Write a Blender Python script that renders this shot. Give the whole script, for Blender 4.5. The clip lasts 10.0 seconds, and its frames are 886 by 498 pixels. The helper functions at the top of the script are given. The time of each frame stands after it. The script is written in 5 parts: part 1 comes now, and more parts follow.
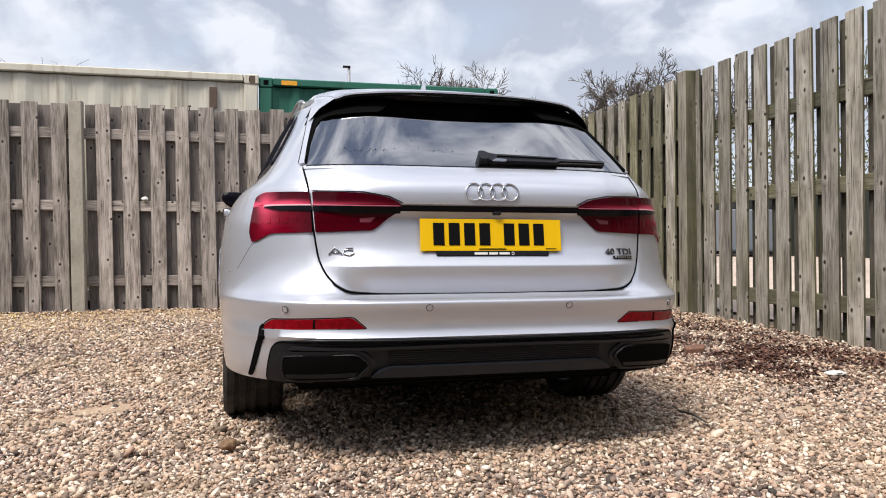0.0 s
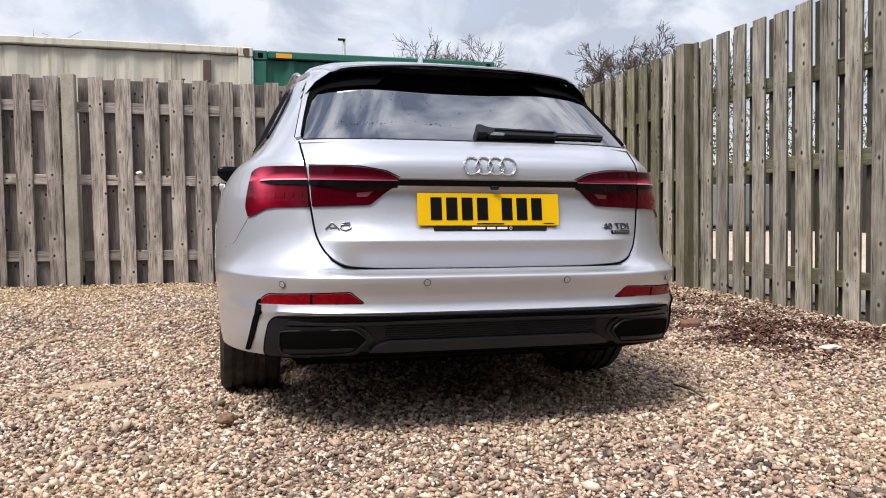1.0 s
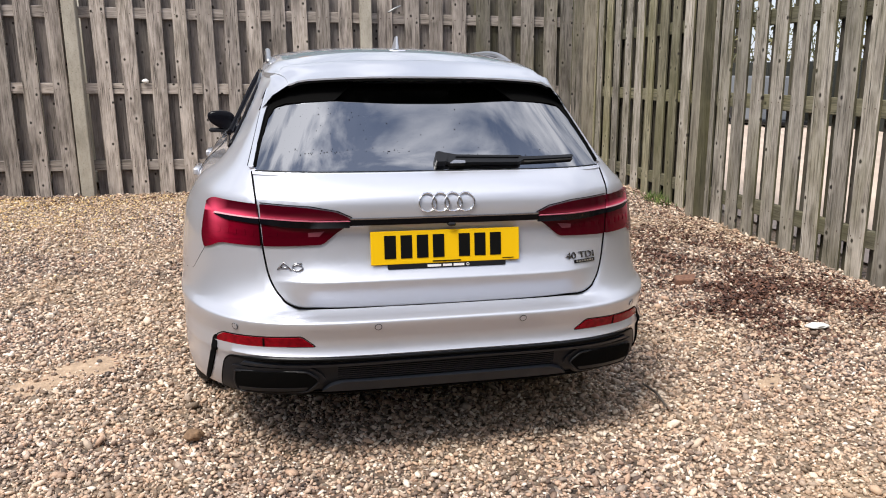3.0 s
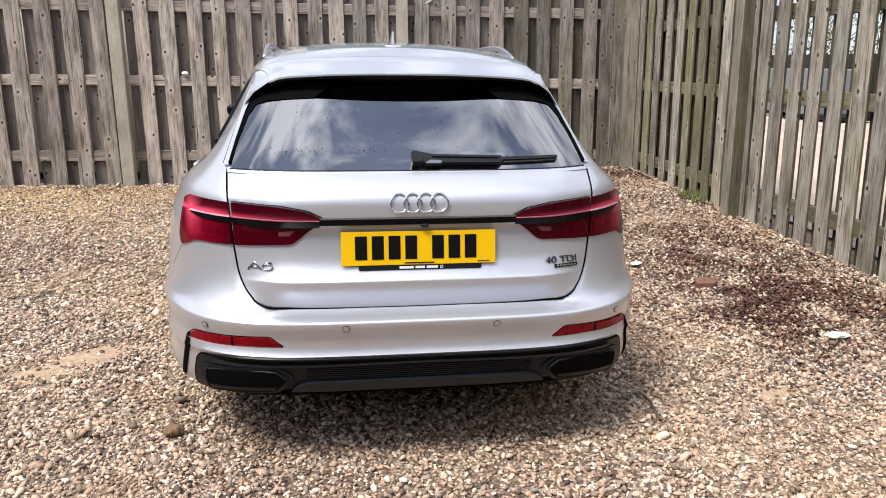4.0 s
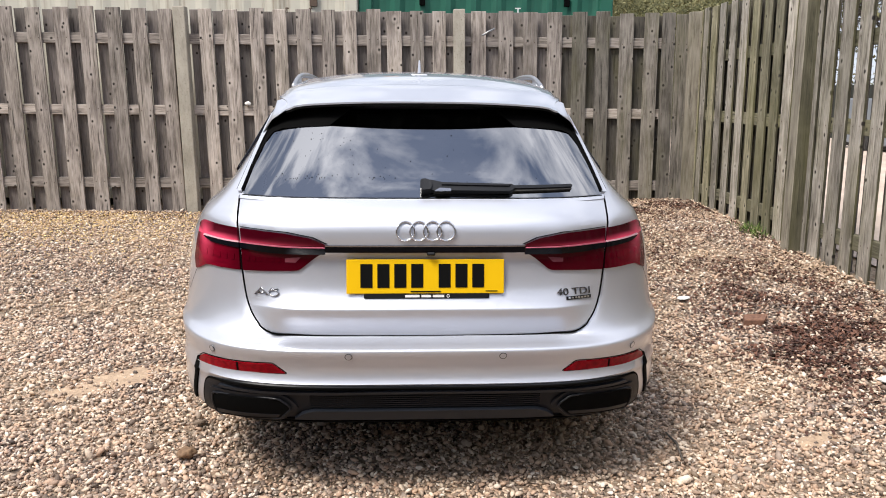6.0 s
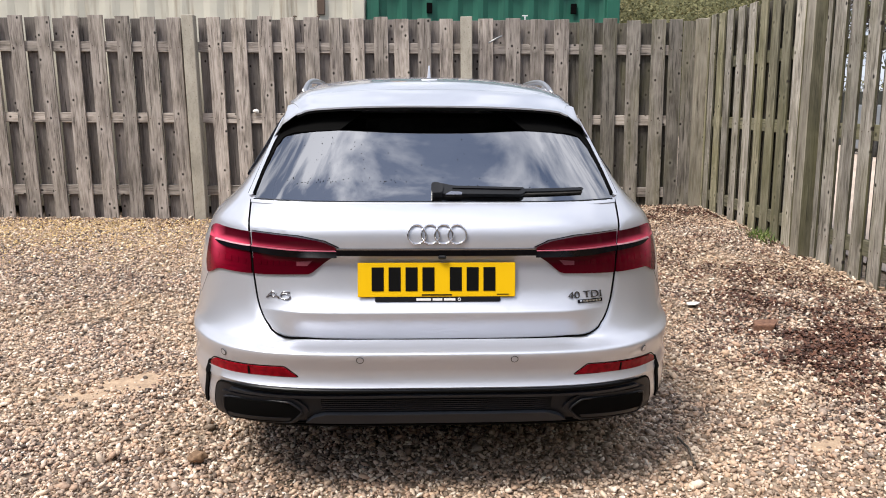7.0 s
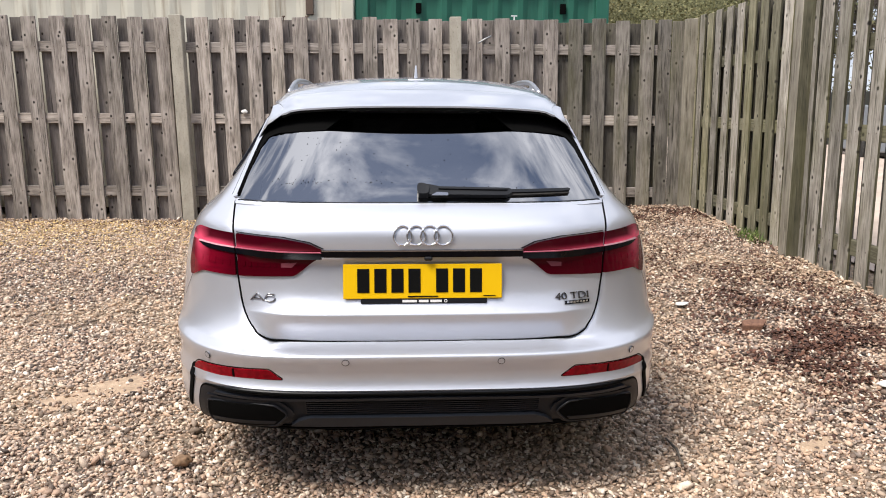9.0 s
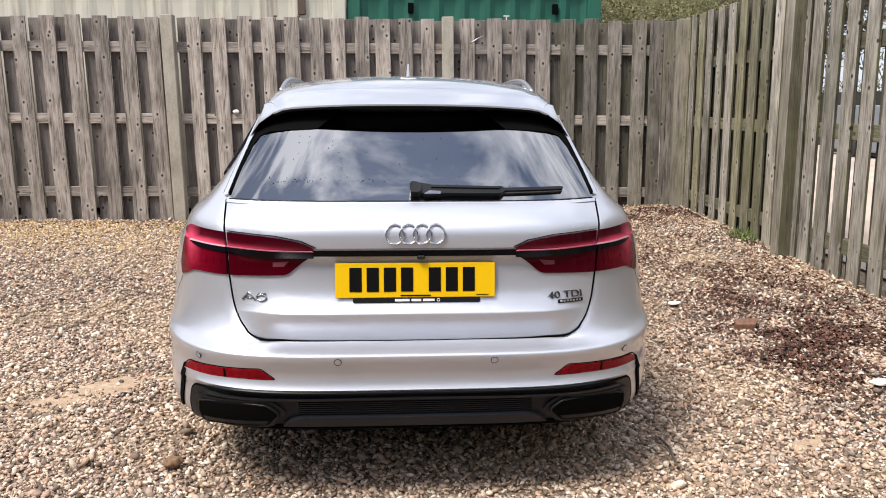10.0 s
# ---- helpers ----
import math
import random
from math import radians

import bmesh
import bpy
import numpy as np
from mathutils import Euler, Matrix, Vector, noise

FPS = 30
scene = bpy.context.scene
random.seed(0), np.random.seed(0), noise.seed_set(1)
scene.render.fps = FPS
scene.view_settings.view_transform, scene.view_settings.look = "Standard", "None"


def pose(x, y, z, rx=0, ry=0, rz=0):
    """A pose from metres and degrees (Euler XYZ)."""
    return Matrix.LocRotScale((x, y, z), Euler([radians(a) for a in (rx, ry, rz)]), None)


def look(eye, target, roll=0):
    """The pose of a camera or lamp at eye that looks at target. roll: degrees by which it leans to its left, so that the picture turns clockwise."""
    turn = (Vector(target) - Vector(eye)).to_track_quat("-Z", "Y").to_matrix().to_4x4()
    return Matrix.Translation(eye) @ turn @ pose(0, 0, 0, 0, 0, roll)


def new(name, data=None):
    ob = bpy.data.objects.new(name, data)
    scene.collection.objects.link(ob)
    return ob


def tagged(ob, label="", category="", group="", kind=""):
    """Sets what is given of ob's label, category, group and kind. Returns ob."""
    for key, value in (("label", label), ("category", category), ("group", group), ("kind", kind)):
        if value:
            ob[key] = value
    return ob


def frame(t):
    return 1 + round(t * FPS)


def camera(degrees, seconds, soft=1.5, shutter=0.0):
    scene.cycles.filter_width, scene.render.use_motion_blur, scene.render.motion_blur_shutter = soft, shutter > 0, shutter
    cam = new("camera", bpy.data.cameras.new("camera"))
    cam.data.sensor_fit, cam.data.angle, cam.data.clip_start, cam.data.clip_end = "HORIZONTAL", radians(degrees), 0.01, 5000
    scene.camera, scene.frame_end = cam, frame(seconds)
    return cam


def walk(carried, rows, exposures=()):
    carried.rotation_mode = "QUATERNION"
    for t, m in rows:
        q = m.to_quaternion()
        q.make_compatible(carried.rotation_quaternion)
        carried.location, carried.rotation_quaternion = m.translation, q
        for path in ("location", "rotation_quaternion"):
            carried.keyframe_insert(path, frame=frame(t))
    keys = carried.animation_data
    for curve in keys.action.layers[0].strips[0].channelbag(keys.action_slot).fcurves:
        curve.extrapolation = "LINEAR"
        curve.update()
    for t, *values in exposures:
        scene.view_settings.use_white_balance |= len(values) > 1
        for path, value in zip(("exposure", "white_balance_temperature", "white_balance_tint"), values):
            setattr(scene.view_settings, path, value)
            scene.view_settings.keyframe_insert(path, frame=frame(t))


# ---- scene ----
cam = camera(59.2, 10.0, soft=1.0)
PATH = [
    (0, (0.324, 0.021, 0.754), (0.775, 1.97, 0.739), 0.1),
    (0.5, (0.319, 0.023, 0.757), (0.775, 1.97, 0.722), 0.1),
    (1, (0.321, 0.034, 0.754), (0.782, 1.978, 0.674), 0.1),
    (1.5, (0.306, 0.125, 0.847), (0.774, 2.063, 0.68), 0.0),
    (2, (0.32, 0.177, 1.129), (0.782, 2.103, 0.849), 0.1),
    (2.5, (0.405, 0.142, 1.331), (0.836, 2.059, 0.953), 0.3),
    (2.7, (0.491, 0.106, 1.359), (0.899, 2.021, 0.949), 0.4),
    (3.8, (0.848, 0.093, 1.369), (1.099, 2.023, 0.905), 0.6),
    (4, (0.903, 0.12, 1.389), (1.125, 2.053, 0.925), 0.6),
    (4.5, (0.98, 0.183, 1.414), (1.137, 2.126, 0.967), 0.5),
    (5, (1.044, 0.176, 1.418), (1.146, 2.127, 0.99), 0.5),
    (5.5, (1.104, 0.16, 1.399), (1.167, 2.117, 0.989), 0.4),
    (6, (1.125, 0.147, 1.379), (1.162, 2.109, 0.988), 0.5),
    (7.5, (1.102, 0.14, 1.362), (1.122, 2.105, 0.994), 0.3),
    (8, (1.106, 0.135, 1.368), (1.131, 2.1, 0.999), 0.3),
    (8.5, (1.121, 0.149, 1.364), (1.153, 2.115, 0.996), 0.2),
    (9, (1.125, 0.162, 1.362), (1.169, 2.127, 0.993), 0.3),
    (9.5, (1.127, 0.17, 1.361), (1.181, 2.135, 0.992), 0.3),
    (10, (1.125, 0.173, 1.353), (1.188, 2.138, 0.986), 0.3),
]
walk(cam, [(t, look(eye, target, roll)) for t, eye, target, roll in PATH], [(0.0, 0.62), (2.5, 0.69), (4.0, 0.78), (6.0, 0.81), (10.0, 0.81)])

# ---- world, sun, exposure ----
SUN_EL, SUN_AZ = radians(57), radians(-132)      # azimuth from +y towards +x
world = bpy.data.worlds.new("sky")
scene.world = world
world.use_nodes = True
wn, wl = world.node_tree.nodes, world.node_tree.links
wn.clear()


def wnode(kind, **kw):
    n = wn.new(kind)
    for k, v in kw.items():
        n.inputs[k].default_value = v
    return n


w_out = wn.new("ShaderNodeOutputWorld")
w_bg = wnode("ShaderNodeBackground", Strength=1.0)
sky = wn.new("ShaderNodeTexSky")
sky.sky_type, sky.sun_disc = "NISHITA", False
sky.sun_elevation, sky.sun_rotation = SUN_EL, SUN_AZ
sky_gain = wn.new("ShaderNodeVectorMath")
sky_gain.operation = "SCALE"
sky_gain.inputs["Scale"].default_value = 0.105
w_co = wn.new("ShaderNodeTexCoord")
w_sep = wn.new("ShaderNodeSeparateXYZ")
w_max = wn.new("ShaderNodeMath")
w_max.operation = "MAXIMUM"
w_max.inputs[1].default_value = 0.0
w_add = wn.new("ShaderNodeMath")
w_add.operation = "ADD"
w_add.inputs[1].default_value = 0.55
w_dx, w_dy = wn.new("ShaderNodeMath"), wn.new("ShaderNodeMath")
w_dx.operation = w_dy.operation = "DIVIDE"
w_cmb = wn.new("ShaderNodeCombineXYZ")
wl.new(w_co.outputs["Generated"], w_sep.inputs[0])
wl.new(w_sep.outputs["Z"], w_max.inputs[0])
wl.new(w_max.outputs[0], w_add.inputs[0])
for d, ax in ((w_dx, "X"), (w_dy, "Y")):
    wl.new(w_sep.outputs[ax], d.inputs[0])
    wl.new(w_add.outputs[0], d.inputs[1])
wl.new(w_dx.outputs[0], w_cmb.inputs[0])
wl.new(w_dy.outputs[0], w_cmb.inputs[1])
# cover: how much cloud there is; shade: how thick and grey it is
w_cover = wnode("ShaderNodeTexNoise", Scale=2.6, Detail=7.0, Roughness=0.52, Distortion=0.1)
w_shade = wnode("ShaderNodeTexNoise", Scale=6.5, Detail=7.0, Roughness=0.52, Distortion=0.35)
w_off = wn.new("ShaderNodeVectorMath")
w_off.operation = "ADD"
w_off.inputs[1].default_value = (26.8, 13.0, 32.5)
wl.new(w_cmb.outputs[0], w_cover.inputs["Vector"])
wl.new(w_cmb.outputs[0], w_off.inputs[0])
wl.new(w_off.outputs[0], w_shade.inputs["Vector"])
r_cover = wn.new("ShaderNodeValToRGB")
r_cover.color_ramp.elements[0].position, r_cover.color_ramp.elements[1].position = 0.27, 0.49
r_shade = wn.new("ShaderNodeValToRGB")
r_shade.color_ramp.elements[0].position, r_shade.color_ramp.elements[0].color = 0.42, (0.72, 0.725, 0.765, 1)
r_shade.color_ramp.elements[1].position, r_shade.color_ramp.elements[1].color = 0.57, (0.18, 0.212, 0.295, 1)
wl.new(w_cover.outputs["Fac"], r_cover.inputs[0])
wl.new(w_shade.outputs["Fac"], r_shade.inputs[0])
w_mix = wn.new("ShaderNodeMix")
w_mix.data_type = "RGBA"
wl.new(sky.outputs[0], sky_gain.inputs[0])
wl.new(r_cover.outputs[0], w_mix.inputs["Factor"])
wl.new(sky_gain.outputs[0], w_mix.inputs["A"])
# an overcast sky is brighter overhead than at the horizon
w_up = wn.new("ShaderNodeMath")
w_up.operation = "MULTIPLY_ADD"
w_up.inputs[1].default_value, w_up.inputs[2].default_value = 0.95, 0.68
wl.new(w_max.outputs[0], w_up.inputs[0])
w_lift = wn.new("ShaderNodeVectorMath")
w_lift.operation = "SCALE"
wl.new(r_shade.outputs[0], w_lift.inputs[0])
wl.new(w_up.outputs[0], w_lift.inputs["Scale"])
wl.new(w_lift.outputs[0], w_mix.inputs["B"])
# pale haze low over the horizon
r_haze = wn.new("ShaderNodeValToRGB")
r_haze.color_ramp.elements[0].position, r_haze.color_ramp.elements[0].color = 0.0, (0.85, 0.85, 0.85, 1)
r_haze.color_ramp.elements[1].position, r_haze.color_ramp.elements[1].color = 0.70, (0, 0, 0, 1)
wl.new(w_max.outputs[0], r_haze.inputs[0])
w_haze = wn.new("ShaderNodeMix")
w_haze.data_type = "RGBA"
w_haze.inputs["B"].default_value = (0.50, 0.54, 0.62, 1)
wl.new(r_haze.outputs[0], w_haze.inputs["Factor"])
wl.new(w_mix.outputs["Result"], w_haze.inputs["A"])
wl.new(w_haze.outputs["Result"], w_bg.inputs["Color"])
wl.new(w_bg.outputs[0], w_out.inputs[0])

sun = new("sun", bpy.data.lights.new("sun", "SUN"))
sun.data.energy, sun.data.angle, sun.data.color = 2.9, radians(22), (1.0, 0.94, 0.86)
sun.matrix_world = look((0, 0, 0), (-math.cos(SUN_EL) * math.sin(SUN_AZ), -math.cos(SUN_EL) * math.cos(SUN_AZ), -math.sin(SUN_EL)))


# ---- materials ----
def material(name, base, rough=0.6, metal=0.0, **more):
    m = bpy.data.materials.new(name)
    m.use_nodes = True
    b = m.node_tree.nodes["Principled BSDF"]
    b.inputs["Base Color"].default_value = (*base, 1)
    b.inputs["Roughness"].default_value, b.inputs["Metallic"].default_value = rough, metal
    for k, v in more.items():
        b.inputs[k.replace("_", " ")].default_value = v
    return m


class Nodes:
    """Short forms to add nodes to a material."""

    def __init__(self, m):
        self.t = m.node_tree
        self.b = self.t.nodes["Principled BSDF"]

    def add(self, kind, **kw):
        n = self.t.nodes.new(kind)
        for k, v in kw.items():
            n.inputs[k].default_value = v
        return n

    def link(self, a, b):
        self.t.links.new(a, b)

    def ramp(self, src, *stops):
        r = self.t.nodes.new("ShaderNodeValToRGB")
        e = r.color_ramp.elements
        e[0].position, e[0].color = stops[0][0], (*stops[0][1], 1)
        e[1].position, e[1].color = stops[-1][0], (*stops[-1][1], 1)
        for p, c in stops[1:-1]:
            e.new(p).color = (*c, 1)
        self.link(src, r.inputs[0])
        return r.outputs[0]

    def mix(self, fac, a, b, how="MIX"):
        n = self.t.nodes.new("ShaderNodeMix")
        n.data_type, n.blend_type = "RGBA", how
        for key, v in (("Factor", fac), ("A", a), ("B", b)):
            s = [i for i in n.inputs if i.name == key and (i.type == "RGBA" or key == "Factor" and i.type == "VALUE")][0]
            if isinstance(v, (int, float)):
                s.default_value = v
            elif isinstance(v, tuple):
                s.default_value = (*v, 1)
            else:
                self.link(v, s)
        return [o for o in n.outputs if o.type == "RGBA"][0]

    def math(self, op, a, b):
        n = self.t.nodes.new("ShaderNodeMath")
        n.operation = op
        for s, v in zip(n.inputs, (a, b)):
            if isinstance(v, (int, float)):
                s.default_value = v
            else:
                self.link(v, s)
        return n.outputs[0]

    def mapped(self, scale, coord="Object", offset=None):
        c = self.t.nodes.new("ShaderNodeTexCoord")
        m = self.t.nodes.new("ShaderNodeMapping")
        m.inputs["Scale"].default_value = scale
        self.link(c.outputs[coord], m.inputs["Vector"])
        if offset is not None:
            self.link(offset, m.inputs["Location"])
        return m.outputs[0]

    def noise(self, vec, scale, detail=4.0, rough=0.55, distort=0.0):
        n = self.add("ShaderNodeTexNoise", Scale=scale, Detail=detail, Roughness=rough, Distortion=distort)
        if vec is not None:
            self.link(vec, n.inputs["Vector"])
        return n.outputs["Fac"]

    def bump(self, height, strength, dist):
        n = self.add("ShaderNodeBump", Strength=strength, Distance=dist)
        self.link(height, n.inputs["Height"])
        self.link(n.outputs[0], self.b.inputs["Normal"])

    def colour(self, sock):
        self.link(sock, self.b.inputs["Base Color"])


def wood_material(name, dark, mid, light, algae):
    """Weathered softwood, the grain along z; each board differs."""
    m = material(name, mid, 0.85)
    k = Nodes(m)
    info = k.add("ShaderNodeObjectInfo")
    off = k.add("ShaderNodeCombineXYZ")
    k.link(k.math("MULTIPLY", info.outputs["Random"], 37.0), off.inputs[0])
    k.link(k.math("MULTIPLY", info.outputs["Random"], 91.0), off.inputs[2])
    v = k.mapped((1, 1, 1), "Object", off.outputs[0])
    long = k.mapped((1, 1, 0.06), "Object", off.outputs[0])
    fine = k.noise(long, 95.0, 6, 0.6)
    broad = k.noise(k.mapped((1, 1, 0.10), "Object", off.outputs[0]), 26.0, 3, 0.5, 0.4)
    grain = k.mix(0.45, fine, broad)
    crack = k.ramp(k.noise(k.mapped((1, 1, 0.022), "Object", off.outputs[0]), 62.0, 3, 0.5, 0.6), (0.335, (0.85, 0.85, 0.85)), (0.375, (0, 0, 0)))
    col = k.ramp(grain, (0.36, dark), (0.48, mid), (0.63, light))
    patch = k.noise(k.mapped((1, 1, 0.45), "Object", off.outputs[0]), 7.0, 4, 0.6)
    col = k.mix(k.ramp(patch, (0.46, (0, 0, 0)), (0.70, (0.65, 0.65, 0.65))), col, light)
    stain = k.noise(k.mapped((1, 1, 0.25), "Object", off.outputs[0]), 4.0, 4, 0.6)
    col = k.mix(k.ramp(stain, (0.50, (0, 0, 0)), (0.72, (0.7, 0.7, 0.7))), col, dark)
    col = k.mix(crack, col, tuple(c * 0.45 for c in dark))
    # small dark knots with paler wood round them
    vor = k.add("ShaderNodeTexVoronoi", Scale=4.2)
    vor.voronoi_dimensions = "2D"
    sep, flat = k.add("ShaderNodeSeparateXYZ"), k.add("ShaderNodeCombineXYZ")
    k.link(v, sep.inputs[0])
    k.link(sep.outputs[0], flat.inputs[0])
    k.link(k.math("MULTIPLY", sep.outputs[2], 0.8), flat.inputs[1])
    k.link(flat.outputs[0], vor.inputs["Vector"])
    halo = k.ramp(vor.outputs["Distance"], (0.05, (0, 0, 0)), (0.09, (0.45, 0.45, 0.45)), (0.20, (0, 0, 0)))
    col = k.mix(halo, col, light)
    knot = k.ramp(vor.outputs["Distance"], (0.036, (1, 1, 1)), (0.056, (0, 0, 0)))
    col = k.mix(knot, col, (0.016, 0.012, 0.010))
    # green algae in streaks
    al = k.noise(k.mapped((2.2, 2.2, 0.5), "Object", off.outputs[0]), 2.2, 4)
    col = k.mix(k.math("MULTIPLY", k.ramp(al, (0.45, (0, 0, 0)), (0.7, (1, 1, 1))), algae), col, (0.155, 0.150, 0.060))
    tone = k.ramp(info.outputs["Random"], (0.0, (0.66, 0.65, 0.64)), (0.5, (0.97, 0.95, 0.94)), (1.0, (1.25, 1.22, 1.19)))
    k.colour(k.mix(1.0, col, tone, "MULTIPLY"))
    k.bump(k.mix(crack, grain, (0, 0, 0)), 0.6, 0.004)
    return m


M_WOOD = wood_material("weathered_wood", (0.070, 0.059, 0.051), (0.268, 0.235, 0.209), (0.49, 0.444, 0.408), 0.10)
# rear boards: the weathered wood with the shade behind the front boards in its colour
M_WOOD_BACK = wood_material("weathered_wood_rear_shaded", (0.078, 0.068, 0.062), (0.155, 0.137, 0.127), (0.24, 0.214, 0.200), 0.06)
M_WOOD_GREEN = wood_material("weathered_wood_algae", (0.070, 0.063, 0.050), (0.265, 0.242, 0.203), (0.52, 0.488, 0.432), 0.40)
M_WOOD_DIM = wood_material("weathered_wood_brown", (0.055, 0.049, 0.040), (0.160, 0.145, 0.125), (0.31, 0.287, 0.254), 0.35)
# very dark wood: shade in the gaps between boards, put into the base colour
M_WOOD_SHADE = wood_material("shaded_gap_wood", (0.030, 0.027, 0.022), (0.078, 0.070, 0.058), (0.135, 0.124, 0.105), 0.40)
M_WOOD_MOSS = wood_material("weathered_wood_yellow_algae", (0.058, 0.054, 0.034), (0.172, 0.160, 0.102), (0.36, 0.336, 0.242), 0.62)
M_WOOD_OLIVE = wood_material("olive_weathered_wood", (0.045, 0.042, 0.026), (0.115, 0.108, 0.068), (0.21, 0.198, 0.135), 0.55)
M_WOOD_EDGE = wood_material("dark_olive_board_edge", (0.030, 0.028, 0.018), (0.075, 0.072, 0.045), (0.13, 0.124, 0.080), 0.55)
M_POST_WOOD = wood_material("pale_post_wood", (0.15, 0.132, 0.10), (0.33, 0.298, 0.235), (0.50, 0.462, 0.385), 0.30)
M_POST = material("pale_concrete_post", (0.36, 0.33, 0.26), 0.9)
_k = Nodes(M_POST)
_p = _k.mapped((1, 1, 1))
_c = _k.ramp(_k.noise(_k.mapped((1, 1, 0.4)), 5.0, 6, 0.65), (0.3, (0.20, 0.183, 0.145)), (0.5, (0.36, 0.33, 0.275)), (0.72, (0.48, 0.445, 0.38)))
_k.colour(_k.mix(_k.ramp(_k.noise(_p, 70.0, 3), (0.30, (0.8, 0.8, 0.8)), (0.42, (0, 0, 0))), _c, (0.15, 0.135, 0.10)))
_k.bump(_k.noise(_p, 80.0, 4), 0.4, 0.003)


def gravel_material(name, pebbles):
    m = material(name, (0.4, 0.33, 0.26), 0.8)
    k = Nodes(m)
    pos = k.mapped((1, 1, 1), "Object")
    if pebbles:
        g = k.add("ShaderNodeNewGeometry")
        src = g.outputs["Random Per Island"]
    else:
        vo = k.add("ShaderNodeTexVoronoi", Scale=42.0)
        k.link(pos, vo.inputs["Vector"])
        sp = k.add("ShaderNodeSeparateColor")
        k.link(vo.outputs["Color"], sp.inputs[0])
        src = sp.outputs[0]
    col = k.ramp(src, (0.0, (0.050, 0.041, 0.038)), (0.11, (0.145, 0.102, 0.085)), (0.25, (0.385, 0.262, 0.196)), (0.40, (0.60, 0.415, 0.300)),
                 (0.50, (0.30, 0.240, 0.210)), (0.62, (0.66, 0.492, 0.366)), (0.73, (0.20, 0.168, 0.155)), (0.84, (0.74, 0.595, 0.465)), (1.0, (0.84, 0.77, 0.68)))
    grain = k.noise(pos, 210.0, 3)
    col = k.mix(0.35, col, k.ramp(grain, (0.3, (0.45, 0.42, 0.4)), (0.7, (1.25, 1.2, 1.15))), "MULTIPLY")
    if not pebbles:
        col = k.mix(1.0, col, (0.36, 0.34, 0.32), "MULTIPLY")       # the bed between the stones, about a third as bright
    # warm, dusty stretches and damp dark ones, metres wide
    big = k.noise(pos, 0.75, 4, 0.6)
    col = k.mix(k.ramp(big, (0.4, (0, 0, 0)), (0.68, (0.42, 0.42, 0.42))), col, (0.59, 0.44, 0.285))
    k.colour(col)
    k.bump(grain if pebbles else vo.outputs["Distance"], 0.35 if pebbles else 0.9, 0.003 if pebbles else 0.02)
    return m


M_PEBBLE = gravel_material("gravel_pebbles", True)
M_GRAVEL = gravel_material("gravel_bed", False)
M_SAND = material("fine_sand", (0.43, 0.34, 0.25), 0.95)
_k = Nodes(M_SAND)
_p = _k.mapped((1, 1, 1))
_k.colour(_k.ramp(_k.noise(_p, 26.0, 6, 0.7), (0.3, (0.27, 0.19, 0.13)), (0.6, (0.46, 0.335, 0.23)), (0.8, (0.58, 0.45, 0.33))))
_k.bump(_k.noise(_p, 90.0, 5), 0.6, 0.006)


def paint_material():
    m = material("silver_metallic_paint", (0.57, 0.59, 0.65), 0.40, 0.66, Coat_Weight=1.0, Coat_Roughness=0.02, Coat_IOR=1.5)
    k = Nodes(m)
    p = k.mapped((1, 1, 1))
    flake = k.noise(p, 900.0, 2)
    k.link(k.ramp(flake, (0.3, (0.36, 0.36, 0.36)), (0.7, (0.44, 0.44, 0.44))), k.b.inputs["Roughness"])
    dust = k.noise(p, 5.0, 5, 0.6)
    k.colour(k.mix(k.ramp(dust, (0.5, (0, 0, 0)), (0.8, (0.25, 0.25, 0.25))), (0.56, 0.58, 0.64), (0.52, 0.535, 0.585)))
    return m


M_PAINT = paint_material()
M_PAINT_WET = paint_material()
M_PAINT_WET.name = "silver_paint_with_rain_drops"
_k = Nodes(M_PAINT_WET)
_v = _k.add("ShaderNodeTexVoronoi", Scale=62.0)
_k.link(_k.mapped((1, 1, 1)), _v.inputs["Vector"])
_g = _k.ramp(_k.noise(_k.mapped((1, 1, 1)), 5.0, 4), (0.42, (0, 0, 0)), (0.6, (1, 1, 1)))
_k.bump(_k.mix(1.0, _k.ramp(_v.outputs["Distance"], (0.0, (1, 1, 1)), (0.42, (0, 0, 0))), _g, "MULTIPLY"), 1.0, 0.008)
M_BLACK_GLOSS = material("gloss_black", (0.004, 0.004, 0.006), 0.10, Specular_IOR_Level=0.1)
M_BLACK_MATT = material("matt_black_plastic", (0.009, 0.0098, 0.0125), 0.40, Specular_IOR_Level=0.25)
_k = Nodes(M_BLACK_MATT)
_k.bump(_k.noise(_k.mapped((1, 1, 1)), 420.0, 2), 0.25, 0.0008)
M_GREY_PLASTIC = material("dark_grey_plastic", (0.010, 0.0105, 0.013), 0.32, Specular_IOR_Level=0.25)
M_GREY_BAR = material("satin_grey_plastic", (0.012, 0.0145, 0.020), 0.36, Specular_IOR_Level=0.35)
M_SEAM = material("panel_gap", (0.003, 0.003, 0.003), 0.9, Specular_IOR_Level=0.05)
M_CHROME = material("chrome", (0.72, 0.72, 0.74), 0.12, 1.0)
M_CHROME_BADGE = material("satin_chrome", (0.34, 0.34, 0.36), 0.22, 1.0)
M_RAIL = material("satin_aluminium", (0.42, 0.42, 0.43), 0.35, 1.0)
M_CHROME_DARK = material("dark_chrome", (0.16, 0.16, 0.17), 0.2, 1.0)
M_RUBBER = material("tyre_rubber", (0.017, 0.016, 0.016), 0.75)
_k = Nodes(M_RUBBER)
